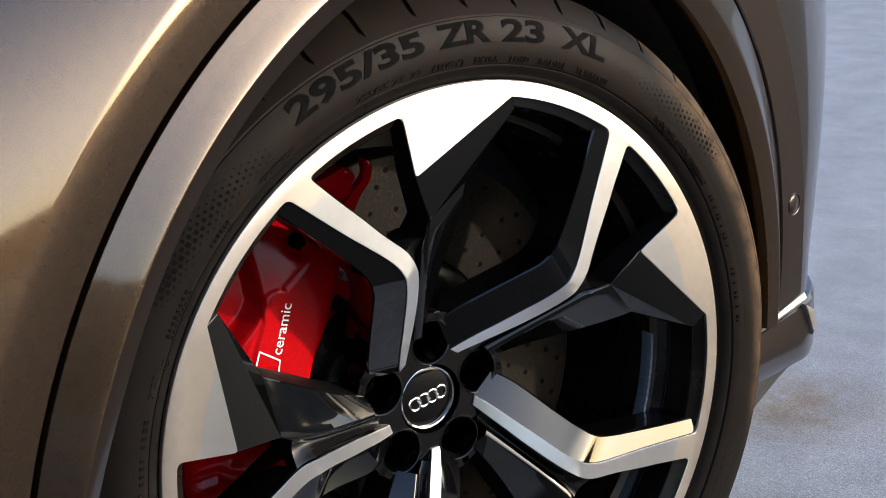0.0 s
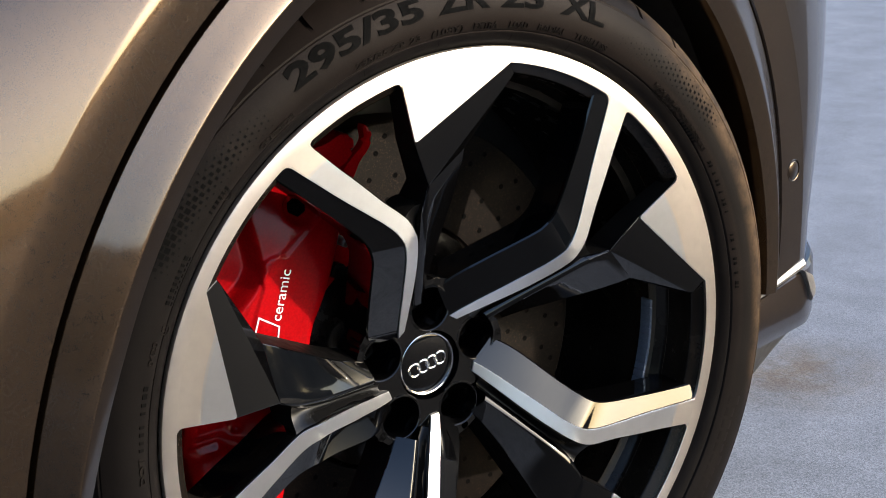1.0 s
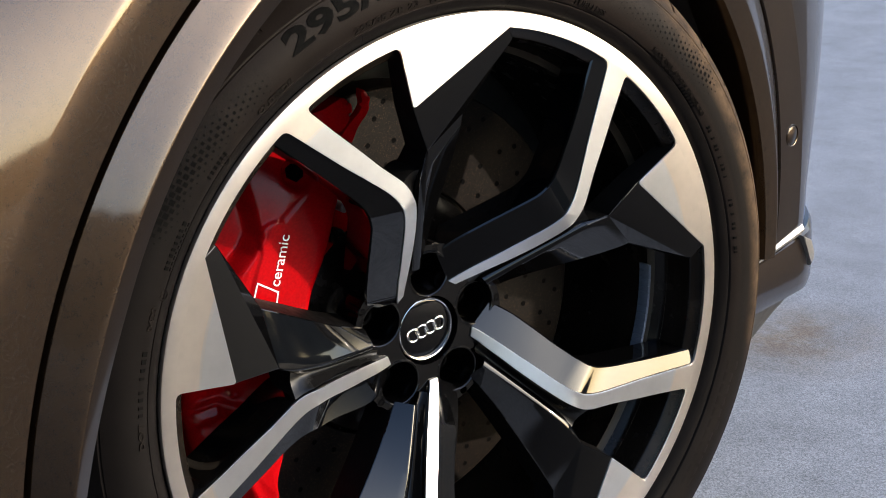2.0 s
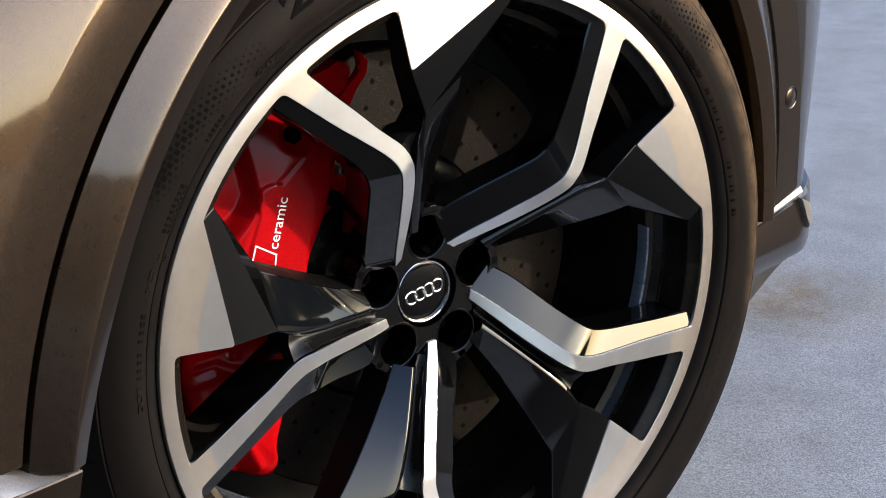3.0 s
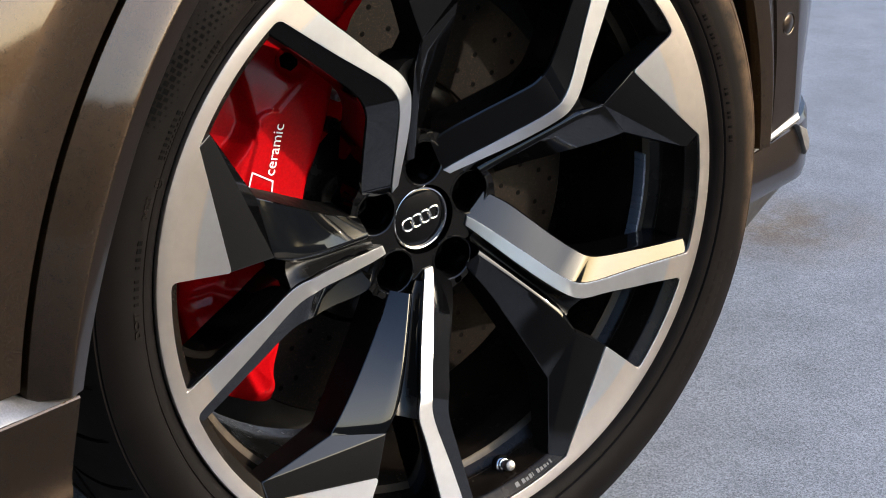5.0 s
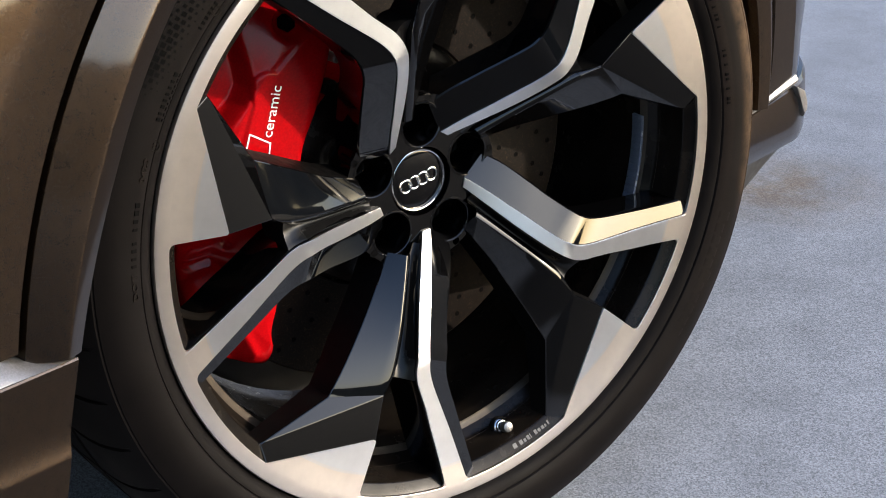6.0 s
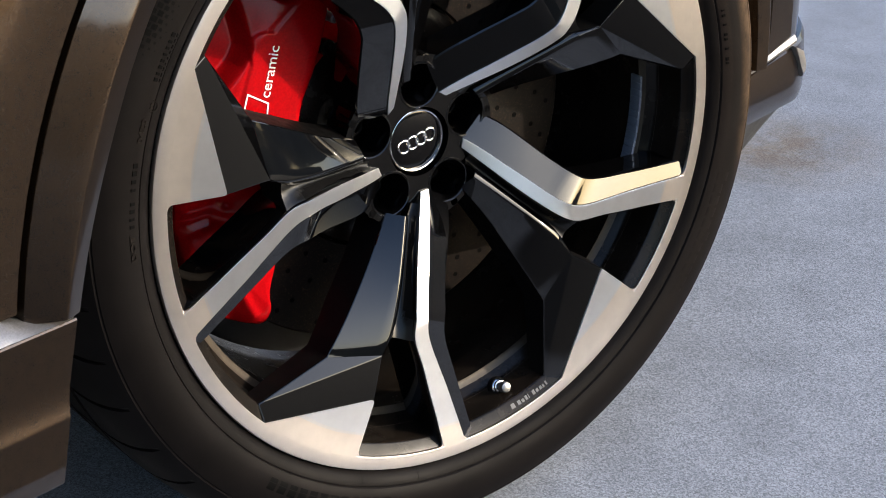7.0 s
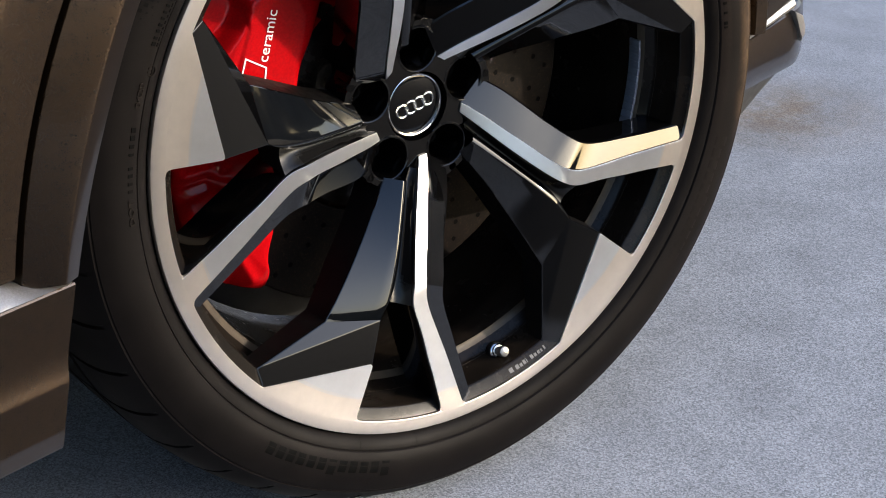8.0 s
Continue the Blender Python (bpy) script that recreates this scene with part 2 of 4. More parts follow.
def pol(r, a, d):
    """A point of the wheel: radius, degrees clockwise from the top as seen from outside, metres out from the rim's face."""
    a = radians(a)
    return (r * math.sin(a), -d, r * math.cos(a))


def revolve(profile, steps=180, start=0.0, end=360.0, bm=None):
    full = abs(end - start) >= 359.9
    rows = [[pol(r, start + (end - start) * i / steps, d) for r, d in profile] for i in range(steps if full else steps + 1)]
    return grid(rows, wrap=full, bm=bm)


def box(bm, lo, hi, bevel=0.0):
    g = bmesh.ops.create_cube(bm, size=1.0)
    for v in g["verts"]:
        v.co = Vector([(lo[k] + hi[k]) / 2 + v.co[k] * (hi[k] - lo[k]) for k in range(3)])
    if bevel:
        es = list({e for v in g["verts"] for e in v.link_edges})
        bmesh.ops.bevel(bm, geom=es, offset=bevel, segments=2, affect="EDGES", profile=0.6)
    return bm


def prism(outline, d0, d1, bevel=0.0, segments=2):
    """An outline of the wheel's plane (right, up), from depth d0 (outer) to d1 (inner), its outer rim bevelled."""
    bm = bmesh.new()
    top = [bm.verts.new((u, -d0, v)) for u, v in outline]
    low = [bm.verts.new((u, -d1, v)) for u, v in outline]
    n = len(outline)
    bm.faces.new(top)
    bm.faces.new(low[::-1])
    for i in range(n):
        bm.faces.new((top[i], top[(i + 1) % n], low[(i + 1) % n], low[i]))
    if bevel:
        es = [e for e in bm.edges if e.verts[0] in top and e.verts[1] in top]
        bmesh.ops.bevel(bm, geom=es, offset=bevel, segments=segments, affect="EDGES", profile=0.6)
    return bm


def text_shape(words, size, bold=0.0, extrude=0.0):
    """Vertices and faces of words in the built-in font, from x = 0, base at y = 0."""
    cu = bpy.data.curves.new("words", "FONT")
    cu.body, cu.size, cu.offset, cu.extrude, cu.resolution_u = words, size, bold, extrude, 3
    ob = new("words", cu)
    me = bpy.data.meshes.new_from_object(ob.evaluated_get(bpy.context.evaluated_depsgraph_get()))
    vs = [tuple(v.co) for v in me.vertices]
    fs = [tuple(p.vertices) for p in me.polygons]
    bpy.data.objects.remove(ob)
    bpy.data.curves.remove(cu)
    bpy.data.meshes.remove(me)
    return vs, fs


# ---- ground ----
bm = bmesh.new()
ring = [[(r * math.cos(2 * math.pi * i / 48), r * math.sin(2 * math.pi * i / 48), 0) for i in range(48)] for r in (0.05, 1, 4, 12, 40, 150, 600, 2500)]
grid(ring, closed=True, bm=bm)
bm.faces.new([v for v in bm.verts if v.co.length < 0.06])
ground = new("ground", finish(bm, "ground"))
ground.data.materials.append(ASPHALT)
tagged(ground, "pale grey worn asphalt of an open yard", "ground", kind="structure")

# Far hills on the sunny side of the yard, seen only mirrored in the paint
HILL = surface("hazy_brown_hillside", (0.12, 0.105, 0.085), (0.19, 0.165, 0.13), (0.9, 0.95), 0.0, 0.01, 0.08, 0.0, spec=0.1)
rows = []
for i in range(181):
    b = radians(-110 + 220 * i / 180)
    h = 95 + 30 * math.sin(2.3 * b + 1.0) + 20 * math.sin(5.1 * b + 2.2) + 9 * math.sin(13 * b) + 5 * math.sin(31 * b + 1)
    h += 150 * math.exp(-((b - 1.25) / 0.16) ** 2)
    h += 190 * math.exp(-((b + 0.30) / 0.24) ** 2)
    rows.append([(q * math.sin(b), -q * math.cos(b), k * h) for q, k in ((1100, -0.05), (1180, 0.35), (1260, 0.75), (1320, 1.0), (1420, 0.7), (1600, -0.05))])
hills = new("hills", finish(grid(rows), "hills"))
hills.data.materials.append(HILL)
tagged(hills, "distant dry brown hills beyond the yard", "hills", kind="structure")

# ---- car ----
car = new("car")
tagged(car, "metallic taupe sports SUV with its front wheel steered, parked on asphalt", "car")

# Circles of the wheel arch in the side view: centre x, centre z, radius, y
LIP, GAP = (0.007, 0.368, 0.4660, -0.030), (0.0195, 0.3555, 0.5358, -0.0195)
SILL_Z, NOSE_Z = 0.417, 0.366


def nose(x):
    """How far the front corner has curved inward at x."""
    return 3.2 * max(0.0, x - 0.605) ** 2


def arch_curve(c, a0, a1, steps, dr=0.0, dy=0.0, bottom=SILL_Z):
    """Points of an arch circle. a0, a1: 0 to 1 of the way from the sill behind the wheel over the top to the nose before it."""
    cx, cz, r, y = c
    r += dr
    left, right = -math.acos((bottom - cz) / r), math.acos((NOSE_Z - cz) / r)
    out = []
    for i in range(steps + 1):
        a = left + (right - left) * (a0 + (a1 - a0) * i / steps)
        low = 0.013 * max(0.0, (-math.degrees(a) - 66) / 18) ** 1.5 if c is LIP else 0.0
        x, z = cx - low + r * math.sin(a) * (1.0 if c is LIP else 1 - 0.068 * max(0.0, (math.degrees(a) - 45) / 41) ** 1.3), cz + r * math.cos(a)
        out.append((x, y + dy + nose(x) + 0.42 * max(0.0, z - 0.42) ** 2 * min(1.0, max(0.0, (dr - 0.045) / 0.17)), min(z, 1.03)))
    return out


def strip_between(curves, steps):
    return grid([list(c) for c in zip(*curves)])


SPLIT = 0.68
# Flare: lip return, flat lip, crease, sloping band, edge at the gap
n = 96
lip, edge = arch_curve(LIP, 0, 1, n), arch_curve(GAP, 0, 1, n, -0.002)


def between(f, y):
    return [(p[0] + (q[0] - p[0]) * f, y + nose(p[0] + (q[0] - p[0]) * f), p[2] + (q[2] - p[2]) * f) for p, q in zip(lip, edge)]


flare = [arch_curve(LIP, 0, 1, n, 0.012, 0.055), arch_curve(LIP, 0, 1, n, 0.002, 0.012), arch_curve(LIP, 0, 1, n, -0.001, 0.004)]
flare += [between(f, y) for f, y in ((0.01, -0.0328), (0.10, -0.0340), (0.22, -0.0355), (0.33, -0.0367), (0.36, -0.0370), (0.38, -0.0370), (0.40, -0.0366), (0.46, -0.0350), (0.56, -0.0323), (0.70, -0.0281), (0.85, -0.0237), (0.96, -0.0205), (0.99, -0.0196), (1.0, -0.0180))]
flare.append(arch_curve(GAP, 0, 1, n, -0.0018, 0.020))
part("arch_flare", strip_between(flare, n), PAINT, car, "taupe wheel arch flare")


def panel(a0, a1, steps, reach, slope):
    """Body side outside the arch gap, rising from the gap's edge over the blister and leaning inward above it."""
    curves = [arch_curve(GAP, a0, a1, steps, 0.0022, 0.020, 0.427), arch_curve(GAP, a0, a1, steps, 0.0025, 0.002, 0.427), arch_curve(GAP, a0, a1, steps, 0.004, 0.0003, 0.427)]
    for s in (0.015, 0.03, 0.045, 0.0505, 0.0515, 0.0525, 0.0545, 0.060, 0.066, 0.075, 0.084, 0.10, 0.125, 0.16, 0.2, 0.25, 0.3, 0.36, 0.42):
        if s > reach:
            break
        k = max(0.0, s - 0.052)
        lean = slope * k + 0.1 * k * k
        curves.append(arch_curve(GAP, a0, a1, steps, s, lean, 0.427))
    return strip_between(curves, steps)


part("fender", panel(0, SPLIT, 72, 0.26, 0.16), PAINT, car)


def bumper(z0, z1, turns, steps, inset=0.0):
    """Front bumper by heights: from the arch gap over a flat face to a crease, then round the corner of the nose."""
    cx, cz, r, y = GAP
    rows = []
    for i in range(steps + 1):
        z = z0 + (z1 - z0) * i / steps
        a = math.acos((z - cz) / (r + 0.0025))
        gx = cx + (r + 0.0025) * math.sin(a) * (1 - 0.068 * max(0.0, (math.degrees(a) - 45) / 41) ** 1.3)
        kx = max(gx + 0.03, 0.5701 - 1.345 * max(0.0, z - 0.4033) ** 2.4)
        d = max(0.0, z - 0.421)
        rad = 0.10 + 1.15 * d + 3.4 * d * d
        row = []
        if turns[0] == 0:
            row += [(gx - 0.0003, y + 0.020, z), (gx, y + 0.002, z), (gx + 0.0015, y + 0.0003, z)]
            row += [(gx + (kx - gx) * f, y + 0.002 * f, z) for f in (0.25, 0.5, 0.8, 0.97)]
        for t in turns:
            t = radians(t)
            bend = radians(8)
            if t > radians(27):
                break
            row.append((kx + rad * (math.sin(t + bend) - math.sin(bend)) - inset, y + 0.002 + rad * (math.cos(bend) - math.cos(t + bend)) + inset, z))
        if turns[-1] >= 90:
            x, yy, _ = row[-1]
            row += [(x + 0.11 * math.sin(u * math.pi / 2), yy + 0.12 * u + 0.05 * u * u, z) for u in (0.2, 0.4, 0.6, 0.8, 1.0)]
            row += [(x + 0.13, 0.60, z), (x + 0.14, 0.98, z), (x + 0.13, 1.36, z), (0.50, 1.86, z)]
        rows.append(row)
    return grid(rows)


part("front_bumper", bumper(0.462, 0.80, [3 * i for i in range(28)] + [92], 40), PAINT, car, angle=6)
part("bumper_corner", bumper(NOSE_Z, 0.462, (0, 3, 6, 9, 12, 15, 18, 21, 24), 14), PAINT, car, angle=6)
part("intake_grille", bumper(0.355, 0.462, (18, 40, 60, 80, 92), 40, 0.003), PLASTIC, car, "black mesh intake")

# Wheel well
well = bmesh.new()
rows = []
for y, r in ((0.02, 0.478), (0.06, 0.482), (0.10, 0.476), (0.16, 0.484), (0.30, 0.484), (0.40, 0.470)):
    rows.append([(0.007 + r * math.sin(radians(a)), y, 0.368 + r * math.cos(radians(a))) for a in np.linspace(-97, 118, 60)])
grid(rows, bm=well)
part("wheel_arch_liner", well, PLASTIC, car, "black plastic wheel arch liner")
back = bmesh.new()
box(back, (-0.6, 0.40, 0.14), (0.6, 0.42, 0.92))
part("inner_fender", back, PLASTIC, car)

# Underbody and bonnet close the car around the wheel well
under = bmesh.new()
box(under, (-3.6, 0.35, 0.285), (-0.56, 1.85, 0.34), 0.01)
box(under, (-0.56, 0.42, 0.22), (0.52, 1.47, 0.32), 0.01)
# Unseen wall along the far side, added to keep skylight from under the car
box(under, (-3.6, 1.85, 0.12), (0.6, 1.90, 0.60), 0.01)
part("underbody", under, PLASTIC, car)
WIDE = 1.96
hood = bmesh.new()
rows = []
for x in np.linspace(-0.80, 0.80, 30):
    f = max(0.0, (x - 0.30) / 0.50)
    rows.append([(x, y, 1.03 + 0.055 * math.sin(math.pi * y / WIDE) - 0.20 * f ** 2.2) for y in np.linspace(0.075, WIDE - 0.075, 28)])
grid(rows, bm=hood)
part("bonnet", hood, PAINT, car)
part("nose", grid([[(x, y, z) for x, z in ((0.80, 0.835), (0.835, 0.80), (0.85, 0.60), (0.83, 0.36))] for y in np.linspace(0.42, WIDE - 0.42, 12)]), PAINT, car)


def shell(x):
    """A cross-section of the cabin at x: door side, shoulder, glass line and roof, mirrored."""
    zr = float(np.interp(x, [-4.05, -3.85, -3.3, -2.6, -1.9, -1.3, -0.80], [1.00, 1.12, 1.50, 1.64, 1.64, 1.42, 1.06]))
    inn = float(np.interp(x, [-4.05, -3.7, -3.2], [0.20, 0.05, 0.0]))
    half = [(0.085, 0.427), (0.070, 0.60), (0.060, 0.80), (0.066, 0.93), (0.11, 1.02)]
    half += [(0.11 + 0.42 * (zr - 1.02) * f, 1.02 + (zr - 1.02) * f) for f in (0.35, 0.7, 0.93, 1.0)]
    half += [(0.30 + 0.42 * (zr - 1.02), zr + 0.015), (WIDE / 2, zr + 0.025)]
    half = [(y + inn, z) for y, z in half[:-1]] + half[-1:]
    return [(x, y, z) for y, z in half] + [(x, WIDE - y, z) for y, z in half[-2::-1]]


part("cabin", grid([shell(x) for x in np.linspace(-4.05, -0.72, 44)]), PAINT, car)
part("tail", grid([[(-4.05 - 0.05 * math.sin(math.pi * f), y, 0.35 + 0.67 * f) for f in np.linspace(0, 1, 8)] for y in np.linspace(0.27, WIDE - 0.27, 10)]), PAINT, car)
part("far_side", grid([[(x, WIDE - 0.05 - 0.03 * math.sin(math.pi * (z - 0.36) / 0.67), z) for z in np.linspace(0.36, 1.03, 8)] for x in np.linspace(-0.75, 0.62, 16)]), PAINT, car)

# Sill blade behind the wheel
X_END = -0.4755


def sweep(profile, xs, shift, slant=0.0):
    """A profile of (y, z) along x, moved inward by shift(x); the end leans by slant with height."""
    rows = []
    for i, x in enumerate(xs):
        rows.append([(x + (slant * (z - 0.40) if i == len(xs) - 1 else 0.0), y + shift(x), z) for y, z in profile])
    bm = grid(rows)
    bm.faces.new([bm.verts.new(p) for p in rows[-1]])
    bm.faces.new([bm.verts.new(p) for p in rows[0]])
    return bm


xs = [-2.45, -1.9, -1.4, -1.0, -0.8, -0.65, -0.55, -0.5, X_END]
part("sill", sweep([(0.05, 0.414), (-0.0325, 0.4135), (-0.0337, 0.4120), (-0.0326, 0.395), (-0.0314, 0.380), (-0.0305, 0.368), (-0.0301, 0.359), (-0.0304, 0.351), (-0.0312, 0.3450), (-0.0322, 0.3405), (-0.0328, 0.3380), (-0.0330, 0.3365), (-0.0327, 0.334), (-0.0322, 0.322), (-0.0314, 0.300), (-0.0308, 0.2860), (-0.0298, 0.2838), (-0.0280, 0.2828), (0.05, 0.280)], xs, lambda x: 0.0, 0.17), PAINT, car, "taupe sill blade")


def trim_rows(profile, stations):
    """The trim is a broad chamfer under the door side and thins to a narrow lip under the arch flare."""
    rows = [[(x, y, 0.414 + (z - 0.414) * k) for y, z in profile] for x, k in stations]
    bm = grid(rows)
    bm.faces.new([bm.verts.new(p) for p in rows[-1]])
    return bm


part("sill_trim", trim_rows([(0.02, 0.4290), (-0.012, 0.4290), (-0.0200, 0.4275), (-0.0325, 0.4160), (-0.0335, 0.4148), (-0.032, 0.4140), (0.02, 0.4145)], [(x, 1.0) for x in xs[:-3]] + [(-0.535, 1.0), (-0.518, 0.55), (-0.505, 0.32), (X_END, 0.26)]), STRIP, car, "bright satin silver trim strip")

# Nose blade before the wheel
xs = [0.47, 0.50, 0.52, 0.54, 0.56, 0.575, 0.59, 0.60, 0.61, 0.62, 0.63, 0.64, 0.65, 0.66, 0.675, 0.69, 0.705]


def corner(x):
    return 6.0 * max(0.0, x - 0.594) ** 2


def blade_rows(profile, xs):
    rows = [[(x - 0.0229, y + corner(x) - 0.013, z + 0.0086 + rise * (x - 0.512)) for y, z, rise in profile] for x in xs]
    bm = grid(rows)
    for row in (rows[0], rows[-1]):
        bm.faces.new([bm.verts.new(p) for p in row])
    return bm


part("bumper_blade", blade_rows([(0.08, 0.355, 0.14), (-0.004, 0.3495, 0.14), (-0.008, 0.347, 0.12), (-0.011, 0.325, -0.02), (-0.0105, 0.305, -0.02), (-0.007, 0.294, -0.02), (-0.0035, 0.287, 0.03), (0.08, 0.289, 0.03)], xs), PAINT, car, "taupe lower bumper blade")
part("bumper_underside", blade_rows([(0.08, 0.288, 0.03), (-0.002, 0.2865, 0.03), (0.006, 0.262, 0.25), (0.02, 0.2285, 0.44), (0.06, 0.2200, 0.44), (0.12, 0.220, 0.44)], xs), PLASTIC, car, "black plastic underside")
part("bumper_trim", blade_rows([(0.05, 0.360, 0.19), (0.000, 0.3560, 0.19), (-0.006, 0.3550, 0.19), (-0.009, 0.3520, 0.165), (-0.0085, 0.3500, 0.14), (0.05, 0.3500, 0.14)], xs[:8]), STRIP, car, "bright satin silver trim strip")
tip_shape = prism([(0.566, 0.3705), (0.586, 0.361), (0.5935, 0.346), (0.594, 0.337), (0.587, 0.330), (0.583, 0.345), (0.574, 0.358)], 0.0275, 0.010, 0.002, 2)
part("trim_tip", tip_shape, STRIP, car, "bright satin silver fin")

# Parking sensor in the bumper
sx, sz = 0.5425, 0.4900
sens = bmesh.new()
rows = []
for r, y in ((0.0125, 0.004), (0.0125, -0.0006), (0.0122, -0.0009), (0.0116, -0.0006), (0.0114, 0.0016), (0.0104, 0.0016), (0.0102, -0.0004), (0.0096, -0.0008), (0.0005, -0.0012)):
    rows.append([(sx + r * math.cos(t), y - 0.0187, sz + r * math.sin(t)) for t in np.linspace(0, 2 * math.pi, 25)[:-1]])
grid(rows, closed=True, bm=sens)
part("parking_sensor", sens, PAINT, car, "round parking sensor")

# ---- wheel ----
WHEEL = pose(0, 0, 0.392, 0, 0, -14.675)
barrel = revolve([(0.3085, -0.006), (0.302, -0.0035), (0.2958, -0.0030), (0.2950, -0.0036), (0.2864, -0.0092), (0.2852, -0.0104), (0.2848, -0.0120), (0.2842, -0.0180), (0.2838, -0.0420), (0.2805, -0.0470), (0.2720, -0.0560), (0.2695, -0.0600), (0.2670, -0.0900), (0.2640, -0.1400), (0.2660, -0.2000), (0.2760, -0.2650), (0.300, -0.275)], 180)
wheel = part("wheel", barrel, BARREL, car, "black and polished alloy wheel with dusty low-profile tyre", WHEEL)

R_IN = 0.2955
ringp = [(0.3092, -0.0070), (0.3100, -0.0035), (0.3090, -0.0008), (0.3070, 0.0), (R_IN + 0.0003, 0.0), (R_IN, -0.0003), (R_IN, -0.004)]
step_ring = revolve([(0.2842, -0.0415), (0.2834, -0.0426), (0.2803, -0.0475), (0.2722, -0.0556), (0.2706, -0.0562), (0.2690, -0.0566)], 180)
DUSTY = surface("brake_dust_film", (0.022, 0.016, 0.011), (0.048, 0.036, 0.024), (0.35, 0.5), 0.0, 60.0, 500.0, 0.1, spec=0.3)
part("barrel_step", step_ring, DUSTY, wheel, "dusty brown step inside the rim")
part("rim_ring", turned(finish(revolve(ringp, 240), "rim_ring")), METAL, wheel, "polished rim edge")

TIP, WW, WC = (0.2382, -13.4), (R_IN, -13.6), (R_IN, 9.25)
SPIN = [pose(0, 0, 0, 0, 72 * k, 0) for k in range(5)]


def plate(top, soft, drop=0.0025, lip=0.0003):
    """A thin machined face over an outline of points; the edges from the point number soft on are chamfered."""
    bm = bmesh.new()
    n = len(top)
    c = sum((Vector(p) for p in top), Vector()) / n
    inner = [bm.verts.new(Vector(p) + (c - Vector(p)).normalized() * (lip if i >= soft - 1 or i == 0 else 0.0)) for i, p in enumerate(top)]
    outer = [bm.verts.new(Vector(p) + Vector((0, lip, 0))) for p in top]
    low = [bm.verts.new(Vector(p) + Vector((0, drop, 0))) for p in top]
    bm.faces.new(inner)
    for i in range(n):
        j = (i + 1) % n
        bm.faces.new((inner[i], inner[j], outer[j], outer[i]))
        bm.faces.new((outer[i], outer[j], low[j], low[i]))
    return bm


def rounded(a, b, c, size, steps=4):
    """Points that round the corner b between a and c, all (right, up)."""
    a, b, c = Vector(a), Vector(b), Vector(c)
    p, q = b + (a - b).normalized() * size, b + (c - b).normalized() * size
    return [((1 - t) ** 2 * p + 2 * t * (1 - t) * b + t * t * q) for t in [i / steps for i in range(steps + 1)]]


def uv(r, a):
    return Vector((r * math.sin(radians(a)), r * math.cos(radians(a))))


chip_out = [uv(R_IN + 0.0006, WC[1] + (WW[1] - WC[1]) * i / 14) for i in range(15)]
chip_top = [(p.x, -0.00006, p.y) for p in [uv(*WC)] + chip_out + [uv(*WW)]] + [(p.x, -0.00006, p.y) for p in rounded(uv(*WW), uv(*TIP), uv(*WC), 0.004)]


def fillet(bm, corner, along, edge, drop=0.0022):
    """Fills the inner corner of a window with a small curved web of metal."""
    pts = [(1 - t) ** 2 * along + 2 * t * (1 - t) * corner + t * t * edge for t in [i / 5 for i in range(6)]]
    top = [bm.verts.new((p.x, 0.0003, p.y)) for p in pts]
    low = [bm.verts.new((p.x, 0.0003 + drop, p.y)) for p in pts]
    hub_side = bm.verts.new((corner.x, 0.0003, corner.y))
    for i in range(5):
        bm.faces.new((hub_side, top[i], top[i + 1]))
        bm.faces.new((top[i], top[i + 1], low[i + 1], low[i]))


ROUND = 0.0065
chip_bm = plate(chip_top, 17)
fillet(chip_bm, uv(*WW), uv(R_IN, WW[1] - math.degrees(ROUND / R_IN)), uv(*WW) + (uv(*TIP) - uv(*WW)).normalized() * ROUND)
chip_mesh = turned(finish(chip_bm, "rim_wedge"))


def face_depth(r):
    """Depth of the turned face: flat outside, dished towards the hub."""
    k = max(0.0, (0.158 - r) / 0.108)
    return -0.056 * k ** 1.15


# Edges of an arm's machined face, from the ring to the hub: (radius, degrees)
CCW = [(0.2962, 33.38), (0.262, 35.6), (0.230, 38.3), (0.205, 41.3), (0.190, 43.5), (0.178, 45.3), (0.169, 46.4), (0.160, 47.0), (0.152, 47.1), (0.143, 46.8), (0.130, 45.8), (0.110, 43.3), (0.088, 39.5), (0.066, 32.8), (0.050, 25.5)]
CW = [(0.2962, 38.38), (0.262, 40.6), (0.236, 42.9), (0.212, 45.4), (0.199, 47.2), (0.189, 48.9), (0.179, 50.6), (0.170, 51.6), (0.162, 52.0), (0.152, 52.2), (0.137, 51.9), (0.115, 50.7), (0.091, 48.0), (0.067, 42.8), (0.050, 36.0)]
LEDGE = [(0.2950, 30.45, 0.0071), (0.262, 31.95, 0.0073), (0.236, 33.4, 0.0078), (0.215, 34.75, 0.0085), (0.200, 35.9, 0.0092), (0.189, 36.7, 0.0098), (0.180, 37.2, 0.0100), (0.172, 37.25, 0.0104), (0.165, 36.9, 0.0113), (0.157, 36.1, 0.0130), (0.144, 34.2, 0.0155), (0.126, 30.3, 0.0172), (0.106, 23.6, 0.0175), (0.088, 15.0, 0.0185), (0.0745, 8.0, 0.0195)]


def glide(pts, steps=5):
    """A smooth curve through points."""
    out = []
    for i in range(len(pts) - 1):
        a, b, c, d = pts[max(i - 1, 0)], pts[i], pts[i + 1], pts[min(i + 2, len(pts) - 1)]
        for s in range(steps):
            t = s / steps
            out.append(0.5 * (2 * b + (c - a) * t + (2 * a - 5 * b + 4 * c - d) * t * t + (3 * b - a - 3 * c + d) * t ** 3))
    return out + [pts[-1]]


def flowing(edge):
    return glide([Vector(p) for p in edge], 3)


